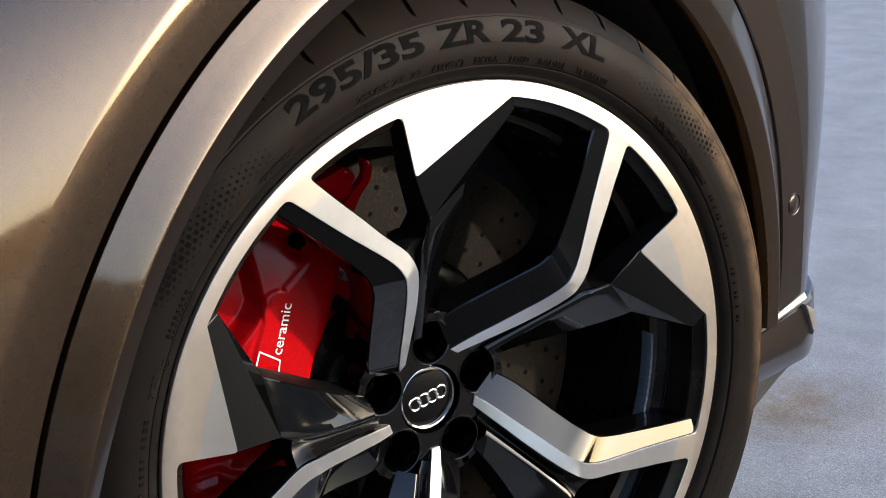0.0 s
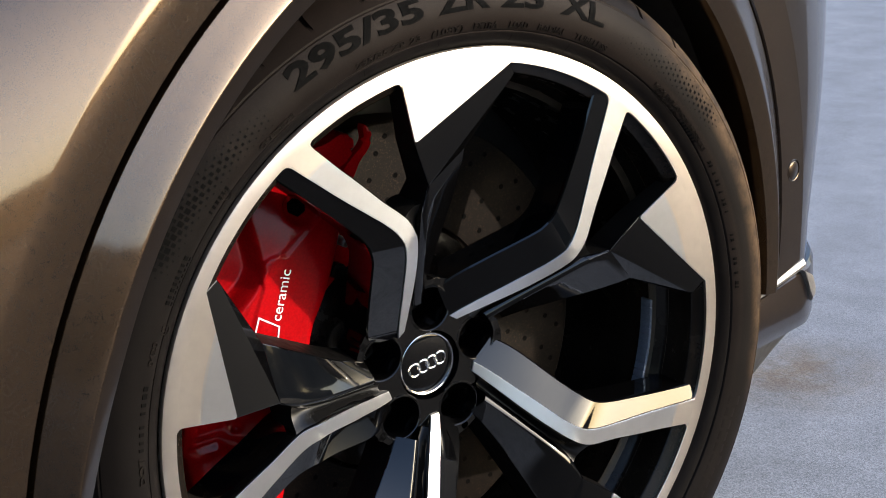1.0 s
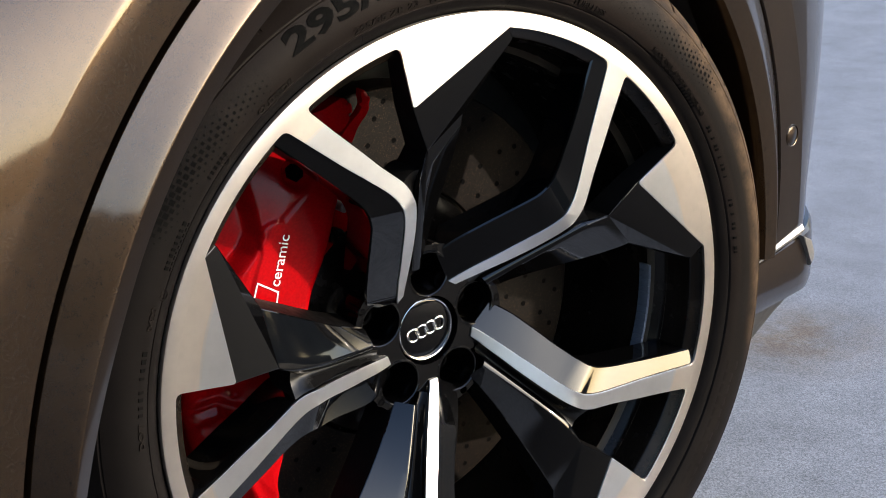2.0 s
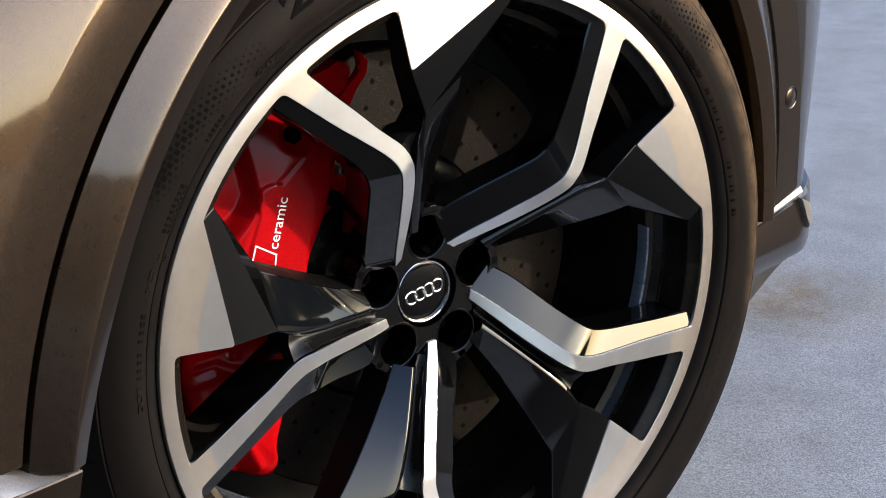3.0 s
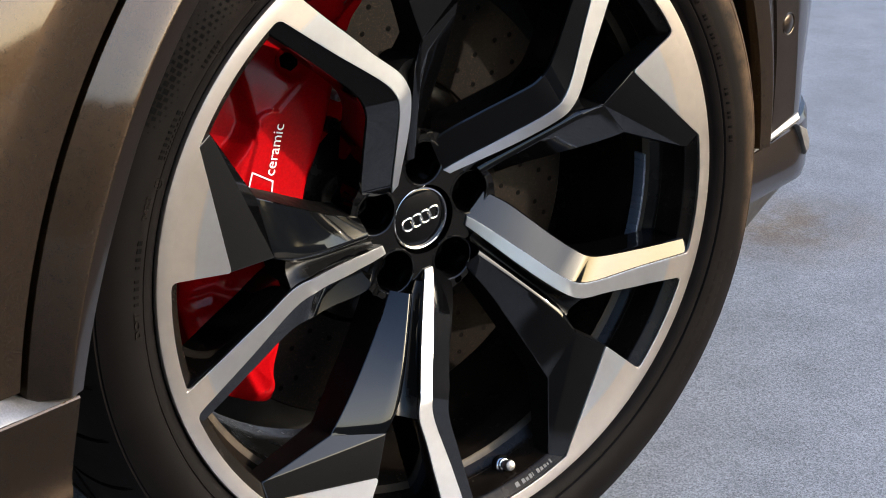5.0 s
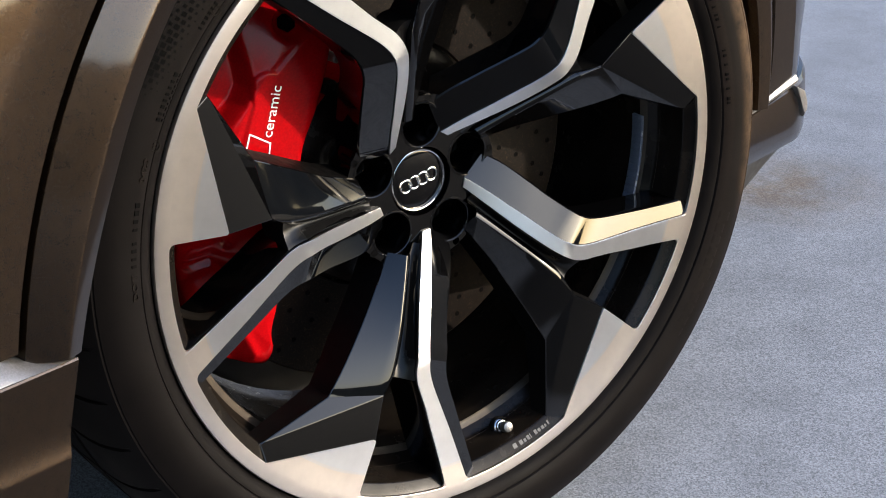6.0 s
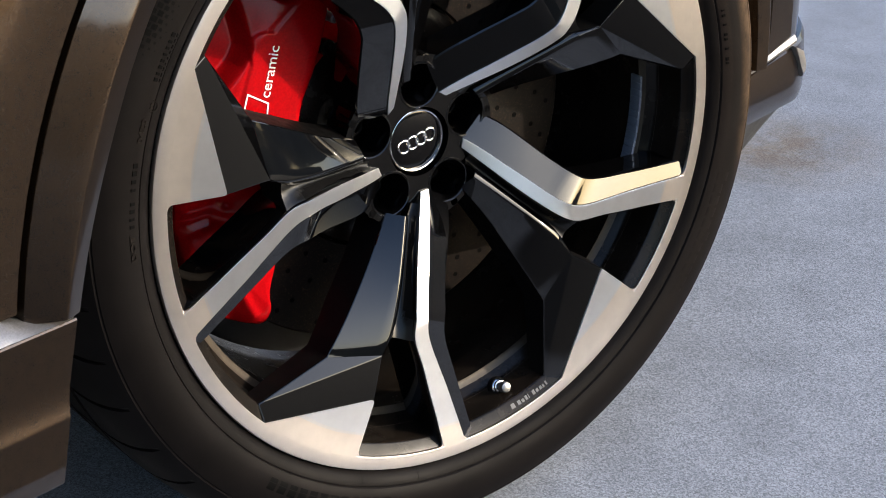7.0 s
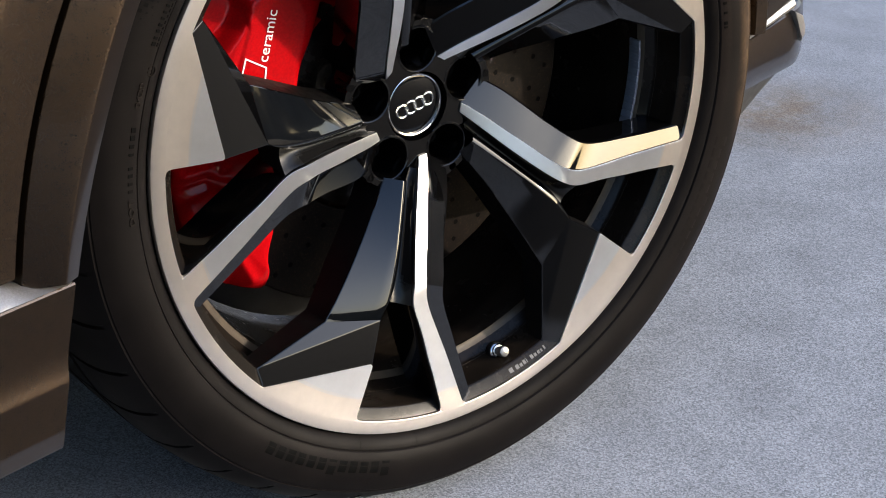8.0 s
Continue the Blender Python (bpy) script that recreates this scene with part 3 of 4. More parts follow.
def arm_face():
    left = [Vector(pol(r, a, face_depth(r) + 0.0001)) for r, a in flowing(CCW)]
    right = [Vector(pol(r, a, face_depth(r) + 0.0001)) for r, a in flowing(CW)]
    rows = []
    for p, q in zip(left, right):
        e = (q - p).normalized() * 0.0003
        dn = Vector((0, 1, 0))
        rows.append([p + dn * 0.0014, p + dn * 0.0003, p + e, p.lerp(q, 0.5), q - e, q + dn * 0.0003, q + dn * 0.0014])
    bm = grid(rows)
    bm.faces.new([bm.verts.new(p) for p in rows[-1]])
    return bm


arm_bm = arm_face()
for edge, sign in ((CCW, -1), (CW, 1)):
    (r0, a0), (r1, a1) = edge[0], edge[1]
    at = lambda r: uv(r, a0 + (a1 - a0) * (r0 - r) / (r0 - r1))
    a = a0 + (a1 - a0) * (r0 - R_IN) / (r0 - r1)
    fillet(arm_bm, at(R_IN), uv(R_IN, a + sign * math.degrees(ROUND / R_IN)), at(R_IN - ROUND))
arm_mesh = turned(finish(arm_bm, "spoke_face"))


def arm_body():
    """The black arm under its machined face: a ledge on one side, a steep wall on the other."""
    rows = []
    dn = Vector((0, 1, 0))
    for (r0, a0), (r1, a1), (r2, a2, drop) in zip(flowing(CCW), flowing(CW), flowing(LEDGE)):
        p, q = Vector(pol(r0, a0, face_depth(r0) - 0.0018)), Vector(pol(r1, a1, face_depth(r1) - 0.0018))
        edge = Vector(pol(r2, a2, face_depth(r2) - drop))
        out, side = (edge - p).normalized(), (p - q).normalized()
        rows.append([edge + dn * 0.038, edge + dn * 0.006, edge + dn * 0.0014 - out * 0.0003, edge - out * 0.0016, p + out * 0.0010, p, q, q - side * 0.0008 + dn * 0.0010, q - side * 0.003 + dn * 0.010, q - side * 0.004 + dn * 0.050])
    return grid(rows)


arm_black = finish(arm_body(), "spoke_arm", angle=30)


# Edges of the wide spoke, from the fold to the hub: (radius, degrees, depth)
WEDGE_CW = [(0.2160, 2.3, -0.0160), (0.204, 2.1, -0.0176), (0.191, 1.7, -0.0203), (0.170, 1.0, -0.0258), (0.140, -0.4, -0.0355), (0.110, -2.2, -0.0462), (0.074, -4.4, -0.0588)]
WEDGE_CCW = [(0.1960, -11.5, -0.0028), (0.186, -11.9, -0.0043), (0.175, -12.4, -0.0066), (0.158, -12.9, -0.0112), (0.137, -13.4, -0.0184), (0.108, -14.0, -0.0300), (0.070, -14.8, -0.0455)]


def wedge_shoulder(r, a, d, f):
    """A point on the rounded shoulder beside the long facet; f: 0 at the facet, 1 at the foot."""
    w = min(1.0, max(0.0, (0.196 - r) / 0.030))
    out = math.degrees(0.0085 * w * math.sin(f * 1.45) / r)
    return Vector(pol(r, a - out, d - 0.0085 * w * (1 - math.cos(f * 1.45))))


def wedge_body():
    """The black wide spoke: facets that fall from the machined wedge to the hub, a rounded shoulder, and its walls."""
    tip, wc = Vector(pol(TIP[0], TIP[1], -0.0015)), Vector(pol(WC[0], WC[1], -0.0015))
    v1 = Vector(pol(0.2855, 11.8, -0.009))
    cw_edge = glide([Vector(pol(*p)) for p in WEDGE_CW])
    ccw = glide([Vector(p) for p in WEDGE_CCW])
    v2, f = cw_edge[0], Vector(pol(*WEDGE_CCW[0]))
    bm = bmesh.new()
    for poly in ((wc, v1, f, tip), (v1, v2, f)):
        bm.faces.new([bm.verts.new(p) for p in poly])
    rows, foot = [], []
    for p, (r, a, d) in zip(cw_edge, ccw):
        q = Vector(pol(r, a, d))
        side = [wedge_shoulder(r, a, d, k / 5) for k in range(1, 6)]
        rows.append([p.lerp(q, i / 5) for i in range(6)] + side)
        foot.append(side[-1])
    grid(rows, bm=bm)
    dn = Vector((0, 1, 0))
    ww = Vector(pol(R_IN, WW[1], -0.0015))
    # Cast walls widen towards the back
    for chain, draft in (([wc, v1] + cw_edge, 0.003), (foot[::-1] + [tip, ww], -0.002)):
        low = [p + dn * float(np.interp(math.hypot(p.x, p.z), [0.17, 0.24, 0.295], [0.036, 0.026, 0.018])) + Vector((p.z, 0, -p.x)).normalized() * draft for p in chain]
        for i in range(len(chain) - 1):
            bm.faces.new([bm.verts.new(p) for p in (chain[i], chain[i + 1], low[i + 1], low[i])])
    bmesh.ops.remove_doubles(bm, verts=bm.verts, dist=1e-5)
    bmesh.ops.recalc_face_normals(bm, faces=bm.faces)
    es = [e for e in bm.edges if len(e.link_faces) == 2 and e.calc_face_angle(0) > 0.20]
    bmesh.ops.bevel(bm, geom=es, offset=0.0009, segments=2, affect="EDGES", profile=0.5)
    return bm


def along(edge, r):
    """Degrees and depth of an edge at a radius."""
    e = sorted(edge)
    return [float(np.interp(r, [p[0] for p in e], [p[k] for p in e])) for k in range(1, len(e[0]))]


def web_body():
    """Metal between an arm and the next wide spoke near the hub: a bevel beside the arm's face and a groove at its foot."""
    rows = []
    for r in np.linspace(0.060, 0.179, 24):
        a = along(CW, r)[0]
        top = face_depth(r) - 0.0022
        b, d = along(WEDGE_CCW, min(r, 0.194))
        foot = wedge_shoulder(r, b + 72, d, 1.0)
        fa, fd = math.degrees(math.atan2(foot.x, foot.z)), -foot.y
        fa += 0.4
        row = [pol(r, a - 0.2, top)]
        row += [pol(r, a + (fa - a) * f, top + (fd - top) * f - 0.0042 * math.sin(math.pi * f ** 1.3)) for f in (0.08, 0.18, 0.3, 0.42, 0.54, 0.66, 0.78, 0.9, 1.0)]
        rows.append([Vector(p) for p in row])
    end = [p + Vector((p.x, 0, p.z)).normalized() * 0.0012 + Vector((0, 0.0040, 0)) for p in rows[-1]]
    rows += [end, [p + Vector((0, 0.032, 0)) for p in end]]
    return grid(rows)


web_black = finish(web_body(), "spoke_web", angle=50)
wedge_black = finish(wedge_body(), "spoke_wedge", angle=10)
# The cast walls inside the windows carry a duller paint than the faces
for cast_mesh in (wedge_black, web_black):
    cast_mesh.materials.append(BLACK if cast_mesh is wedge_black else SATIN)
    cast_mesh.materials.append(CASTING)
    for poly in cast_mesh.polygons:
        if abs(poly.normal.y) < (0.20 if cast_mesh is wedge_black else 0.45):
            poly.material_index = 1
for m in SPIN:
    part("spoke_arm", arm_black, BLACK, wheel, "", m)
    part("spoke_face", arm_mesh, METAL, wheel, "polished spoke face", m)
    part("spoke_wedge", wedge_black, BLACK, wheel, "", m)
    part("spoke_web", web_black, BLACK, wheel, "", m)
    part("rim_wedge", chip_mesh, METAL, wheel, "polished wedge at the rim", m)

# Hub with five bolt holes
HUB_D = -0.058


def hub_plate():
    bm = bmesh.new()
    loops = []
    outer = [bm.verts.new(pol(0.084, a, HUB_D)) for a in np.arange(0, 360, 5)]
    loops.append(outer)
    loops.append([bm.verts.new(pol(0.0338, a, HUB_D)) for a in np.arange(0, 360, 6)])
    for k in range(5):
        cx, _, cz = pol(0.056, 72 * k, 0)
        loops.append([bm.verts.new((cx + 0.0205 * math.sin(t), -HUB_D, cz + 0.0205 * math.cos(t))) for t in np.linspace(0, 2 * math.pi, 29)[:-1]])
    es = []
    for lp in loops:
        for i in range(len(lp)):
            es.append(bm.edges.new((lp[i], lp[(i + 1) % len(lp)])))
    bmesh.ops.triangle_fill(bm, use_beauty=True, use_dissolve=False, edges=es)
    for k, lp in enumerate(loops):
        low = [bm.verts.new(v.co + Vector((0, 0.045 if k else 0.03, 0))) for v in lp]
        for i in range(len(lp)):
            j = (i + 1) % len(lp)
            bm.faces.new((lp[i], lp[j], low[j], low[i]))
    return bm


part("hub", hub_plate(), BLACK, wheel)
# Rounded rims of the bolt holes
rim = grid([[(r * math.sin(t), y, r * math.cos(t)) for t in np.linspace(0, 2 * math.pi, 37)[:-1]] for r, y in ((0.0200, 0.006), (0.0202, 0.0016), (0.0208, 0.0002), (0.0217, -0.0006), (0.0226, -0.0004), (0.0232, 0.0006))], closed=True)
rim_mesh = finish(rim, "bolt_hole_rim")
for k in range(5):
    cx, _, cz = pol(0.056, 72 * k, 0)
    part("bolt_hole_rim", rim_mesh, BLACK, wheel, "", pose(cx, -HUB_D, cz))
bolt = bmesh.new()
grid([[(r * math.sin(t), y, r * math.cos(t)) for t in np.linspace(0, 2 * math.pi, 7)[:-1]] for r, y in ((0.0105, 0.035), (0.0105, 0.004), (0.009, 0.001), (0.006, 0.001), (0.0055, 0.008), (0.0005, 0.008))], closed=True, bm=bolt)
bolt_mesh = finish(bolt, "wheel_bolt")
for k in range(5):
    cx, _, cz = pol(0.056, 72 * k, 0)
    part("wheel_bolt", bolt_mesh, BARREL, wheel, "", pose(cx, 0.085, cz))
boss = bmesh.new()
bmesh.ops.create_cone(boss, segments=16, radius1=0.006, radius2=0.005, depth=0.02, cap_ends=True)
bmesh.ops.bevel(boss, geom=list(boss.edges), offset=0.001, segments=2, affect="EDGES")
boss_mesh = finish(boss, "boss")
for k in range(5):
    x, y, z = pol(0.0805, 72 * k + 5.7, -0.068)
    part("boss", boss_mesh, BLACK, wheel, "", pose(x, y, z, 90, 0, 0))

# Centre cap
CAP_D = -0.0645
part("centre_cap", revolve([(0.0285, CAP_D - 0.006), (0.0285, CAP_D), (0.027, CAP_D + 0.0006), (0.014, CAP_D + 0.0016), (0.0004, CAP_D + 0.002)], 48), BLACK, wheel, "black centre cap")
part("cap_ring", revolve([(0.0312, CAP_D - 0.006), (0.0312, CAP_D + 0.0002), (0.0307, CAP_D + 0.0016), (0.0298, CAP_D + 0.0022), (0.0288, CAP_D + 0.0018), (0.0281, CAP_D + 0.0006), (0.0280, CAP_D - 0.002)], 64), CHROME, wheel, "chrome ring")
logo = bmesh.new()
rows = []
for t in np.linspace(0, 2 * math.pi, 33)[:-1]:
    rows.append([((0.0061 + 0.0010 * math.cos(s)) * math.sin(t), 0.0010 * math.sin(s), (0.0061 + 0.0010 * math.cos(s)) * math.cos(t)) for s in np.linspace(0, 2 * math.pi, 9)[:-1]])
grid(rows, closed=True, wrap=True, bm=logo)
logo_mesh = finish(logo, "badge_ring")
for i in range(4):
    s = (i - 1.5) * 0.0099
    part("badge_ring", logo_mesh, CHROME, wheel, "chrome ring badge", pose(s * math.cos(radians(14)), -CAP_D - 0.0022, s * math.sin(radians(14))))

# Valve
def lathe_piece(profile, sides=20):
    bm = bmesh.new()
    grid([[(r * math.cos(t), r * math.sin(t), z) for t in np.linspace(0, 2 * math.pi, sides + 1)[:-1]] for r, z in profile], closed=True, bm=bm)
    return bm


x, y, z = pol(0.2850, 163.6, -0.040)
VALVE = Matrix.Translation((x, y, z)) @ Vector((-x * 0.42, -0.30, -z * 0.42)).to_track_quat("Z", "Y").to_matrix().to_4x4()
valve = part("valve_stem", lathe_piece([(0.0003, 0.0), (0.0098, 0.0), (0.0098, 0.0030), (0.0085, 0.0045), (0.0045, 0.0055), (0.0043, 0.0150), (0.0003, 0.0155)]), CASTING, wheel, "black tyre valve", VALVE)
part("valve_collar", lathe_piece([(0.0046, 0.0050), (0.0078, 0.0050), (0.0082, 0.0056), (0.0082, 0.0068), (0.0074, 0.0076), (0.0068, 0.0080), (0.0062, 0.0100), (0.0046, 0.0104)]), CHROME, valve, "chrome nut")
part("valve_cap", lathe_piece([(0.0044, 0.0130), (0.0054, 0.0132), (0.0056, 0.0140), (0.0056, 0.0205), (0.0050, 0.0222), (0.0036, 0.0230), (0.0003, 0.0232)]), STRIP, valve, "pale metal cap")

# Tyre
SIDE = [(0.2990, -0.0180), (0.3050, -0.0170), (0.3095, -0.0085), (0.3118, -0.0040), (0.3145, -0.0005), (0.3180, 0.0024), (0.3225, 0.0042), (0.3235, 0.0044), (0.3243, 0.0038), (0.3255, 0.0060), (0.3300, 0.0084), (0.3375, 0.0100), (0.3480, 0.0098), (0.3580, 0.0070), (0.3660, 0.0028), (0.3668, 0.0016), (0.3678, 0.0014), (0.3686, 0.0014), (0.3740, -0.0040), (0.3800, -0.0115), (0.3850, -0.0200)]
TREAD = [(0.3890, -0.0300), (0.3920, -0.0420), (0.3938, -0.0560), (0.3945, -0.0700), (0.3875, -0.0712), (0.3875, -0.0790), (0.3950, -0.0800), (0.3960, -0.1200), (0.3890, -0.1210), (0.3890, -0.1310), (0.3960, -0.1320), (0.3960, -0.1750), (0.3890, -0.1760), (0.3890, -0.1850), (0.3950, -0.1860), (0.3940, -0.2300), (0.3900, -0.2550), (0.3800, -0.2750), (0.3500, -0.2880), (0.3000, -0.2700)]


def side_depth(r):
    return float(np.interp(r, [p[0] for p in SIDE], [p[1] for p in SIDE]))


def tyre():
    prof = SIDE + TREAD
    angles, cut = [], []
    count = 44
    for i in range(count):
        a = 360.0 * i / count
        for da, c in ((-0.34, 0), (-0.22, 1), (0.22, 1), (0.34, 0), (1.6, 0), (3.2, 0), (4.9, 0), (6.4, 0)):
            angles.append(a + da)
            cut.append(c)
    rows = []
    for a, c in zip(angles, cut):
        row = []
        for r, d in prof:
            inside = -0.250 < d < -0.010 and r > 0.376
            k = max(0.0, -d - 0.010)
            sway = 60.0 * k * 0.6 - 250.0 * k * k if inside else 0.0
            rr = r - (0.0045 if c and inside and r > 0.39 else (0.003 if c and inside else 0.0))
            x, y, z = pol(rr, a + sway, d)
            row.append((x, y, max(z, -0.3915)))
        rows.append(row)
    return grid(rows, wrap=True)


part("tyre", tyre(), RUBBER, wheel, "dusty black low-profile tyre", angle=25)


def on_tyre(bm, words, r, a0, a1, height, bold, lift, flip=False):
    """Words round the sidewall between two angles, base line at radius r."""
    vs, fs = text_shape(words, 1.0, bold)
    flat = bmesh.new()
    fv = [flat.verts.new(v) for v in vs]
    for f in fs:
        try:
            flat.faces.new([fv[i] for i in f])
        except ValueError:
            pass
    x0, x1 = min(v[0] for v in vs), max(v[0] for v in vs)
    y1 = max(v[1] for v in vs)
    for i in range(1, 7):
        bmesh.ops.bisect_plane(flat, geom=list(flat.verts) + list(flat.edges) + list(flat.faces), plane_co=(0, y1 * i / 7, 0), plane_no=(0, 1, 0))
    flat.verts.index_update()
    vs = [tuple(v.co) for v in flat.verts]
    fs = [tuple(v.index for v in f.verts) for f in flat.faces]
    flat.free()
    made = []
    for x, y, _ in vs:
        rr = r + (height * y / y1 if not flip else height * (1 - y / y1))
        made.append(bm.verts.new(pol(rr, a0 + (a1 - a0) * (x - x0) / (x1 - x0), side_depth(rr) + lift)))
    for f in fs:
        try:
            bm.faces.new([made[i] for i in f])
        except ValueError:
            pass
    # Walls round the letters
    under = Vector((0, lift + 0.0002, 0))
    for e in [e for e in bm.edges if len(e.link_faces) == 1]:
        a, b = e.verts
        bm.faces.new((a, b, bm.verts.new(b.co + under), bm.verts.new(a.co + under)))
    return bm


def letters(name, spans, material, label, bold, lift=0.0006):
    for words, r, a0, a1, h in spans:
        part(name, on_tyre(bmesh.new(), words, r, a0, a1, h, bold, lift), material, wheel, label)


letters("tyre_lettering", [("295/35", 0.3460, -31.5, -8.6, 0.0185), ("ZR", 0.3460, -6.2, 2.8, 0.0185), ("23", 0.3460, 4.8, 12.5, 0.0185), ("XL", 0.3460, 15.8, 24.6, 0.0185)], LETTER, "flat black size lettering", 0.035, 0.0007)
letters("small_lettering", [("295/35 ZR 23", 0.3277, -21.4, -9.6, 0.0056), ("(108Y)", 0.3272, -7.6, -1.8, 0.0058), ("EXTRA", 0.3272, 0.1, 4.6, 0.0056), ("LOAD", 0.3272, 6.8, 10.4, 0.0056), ("RADIAL", 0.3272, 12.4, 18.0, 0.0056), ("TUBELESS", 0.3272, 20.0, 27.0, 0.0056), ("OUTSIDE", 0.3272, -40.4, -33.4, 0.0052), ("MAX INFLATION PRESSURE", 0.3283, 39.5, 56.5, 0.0036), ("MAX LOAD", 0.3237, 40.6, 47.2, 0.0034), ("DOT", 0.3300, -92.5, -88.5, 0.0052), ("0420", 0.3300, -75.0, -71.4, 0.0050)], EMBOSS, "small raised lettering", 0.02, 0.0010)

# Square-dot fields on the sidewall
dots = bmesh.new()
for a_lo, a_hi, turn in ((-63.0, -37.0, 1), (29.0, 55.0, -1)):
    for i in range(28):
        for j in range(6):
            t = i / 27
            a = a_lo + (a_hi - a_lo) * t
            r = 0.3345 + j * 0.0056 + (0.0028 if i % 2 else 0)
            mid = 0.3545 - 0.009 * (t if turn > 0 else 1 - t)
            w = (0.0027 if turn > 0 else 0.0019) * (1 - abs(r - mid) / 0.016) * (1.08 - 0.75 * (t if turn > 0 else 1 - t)) * min(1.0, 6 * (t if turn > 0 else 1 - t) + 0.3)
            if w < 0.0004 or r > 0.3655:
                continue
            da = math.degrees(w / r)
            dots.faces.new([dots.verts.new(pol(r + sr * w, a + sa * da, side_depth(r + sr * w) + 0.0005)) for sr, sa in ((-1, -1), (1, -1), (1, 1), (-1, 1))])
tagged(part("sidewall_dots", dots, LETTER, wheel, "field of small black squares"), kind="stuff")

# Brake disc
DISC = pose(0, 0, 0.392, 0, 0, -14.675)
disc = part("brake_disc", revolve([(0.125, -0.130), (0.126, -0.128), (0.2190, -0.128), (0.2205, -0.1295), (0.2205, -0.166), (0.125, -0.166)], 120), CERAMIC, car, "drilled ceramic brake disc", DISC)
part("disc_hat", revolve([(0.126, -0.134), (0.120, -0.122), (0.105, -0.114), (0.075, -0.112), (0.02, -0.112)], 72), BARREL, disc)
hole = bmesh.new()
grid([[(r * math.cos(t), y, r * math.sin(t)) for t in np.linspace(0, 2 * math.pi, 13)[:-1]] for r, y in ((0.0027, 0.0), (0.0023, -0.0003), (0.0019, 0.0), (0.0002, 0.0))], closed=True, bm=hole)
hole_mesh = finish(hole, "drill_hole")
for i in range(30):
    for j, r in enumerate((0.145, 0.168, 0.192, 0.207)):
        x, y, z = pol(r, i * 12 + j * 3.1 + (i % 2) * 2, -0.1280)
        part("drill_hole", hole_mesh, LETTER, disc, "", pose(x, y - 0.0002, z))

shield = revolve([(0.262, -0.192), (0.255, -0.188), (0.20, -0.186), (0.06, -0.186)], 72)
part("dust_shield", shield, PLASTIC, disc, "dark dust shield")

# Brake caliper
def smoothed(outline, rounds=2):
    pts = [Vector(p) for p in outline]
    for _ in range(rounds):
        pts = [q for i in range(len(pts)) for q in (pts[i].lerp(pts[(i + 1) % len(pts)], 0.22), pts[i].lerp(pts[(i + 1) % len(pts)], 0.78))]
    return [tuple(p) for p in pts]


def from_line(p, line):
    """Distance of a point from a polyline, and the side on which it lies (positive to its right)."""
    best, side = 9.0, 1.0
    for (x0, y0), (x1, y1) in zip(line, line[1:]):
        dx, dy = x1 - x0, y1 - y0
        t = max(0.0, min(1.0, ((p[0] - x0) * dx + (p[1] - y0) * dy) / (dx * dx + dy * dy)))
        d = math.hypot(p[0] - x0 - t * dx, p[1] - y0 - t * dy)
        if d < best - 1e-9:
            best, side = d, 1.0 if dx * (p[1] - y0) - dy * (p[0] - x0) < 0 else -1.0
    return best, side


def step(x, lo, hi):
    t = max(0.0, min(1.0, (x - lo) / (hi - lo)))
    return t * t * (3 - 2 * t)


def cast(outline, centre, height, d0, d1, radius):
    """A cast body: an outline filled with a modelled face about the depth d0, its rim rounded, walls down to d1."""
    rim = smoothed(outline, 3)
    rows = [[(u, -d1, v) for u, v in rim]]
    width = 2.2 * radius
    for s in [1.0, 0.992, 0.98, 0.965, 0.945, 0.92, 0.89, 0.86] + list(np.linspace(0.83, 0.0, 52)):
        row = []
        for u, v in rim:
            p = (centre[0] + (u - centre[0]) * s, centre[1] + (v - centre[1]) * s)
            e = min(1.0, math.hypot(u - p[0], v - p[1]) / width)
            row.append((p[0], -(d0 + height(p) - radius * (1 - math.sqrt(1 - (1 - e) ** 2))), p[1]))
        rows.append(row)
    return grid(rows, closed=True)


VALLEY = [(-0.235, 0.040), (-0.206, 0.070), (-0.1900, 0.088), (-0.1765, 0.102), (-0.1690, 0.116), (-0.1701, 0.134), (-0.1740, 0.160), (-0.178, 0.190), (-0.185, 0.230)]
PLATE = [(-0.185, 0.030), (-0.1780, 0.060), (-0.1749, 0.0725), (-0.1649, 0.1005), (-0.1662, 0.1140), (-0.1630, 0.1212), (-0.1560, 0.1266), (-0.1480, 0.1280), (-0.1406, 0.1258), (-0.1173, 0.1469), (-0.090, 0.170)]
RIB = [(-0.1456, 0.1304), (-0.1309, 0.1418), (-0.1193, 0.1491)]


def upper_face(p):
    h = -0.42 * max(0.0, math.hypot(*p) - 0.196)
    d, side = from_line(p, PLATE)
    h += 0.0022 * step(d * side, -0.0012, 0.0014)
    d, side = from_line(p, VALLEY)
    h -= 0.0150 * step(-d * side, -0.0090, 0.0040) * step(p[1], 0.03, 0.07)
    h += 0.0009 * math.exp(-(from_line(p, RIB)[0] / 0.0013) ** 2)
    h -= 0.0090 * (1 - step(math.hypot(p[0] + 0.1222, p[1] - 0.1655), 0.0095, 0.0165))
    return h


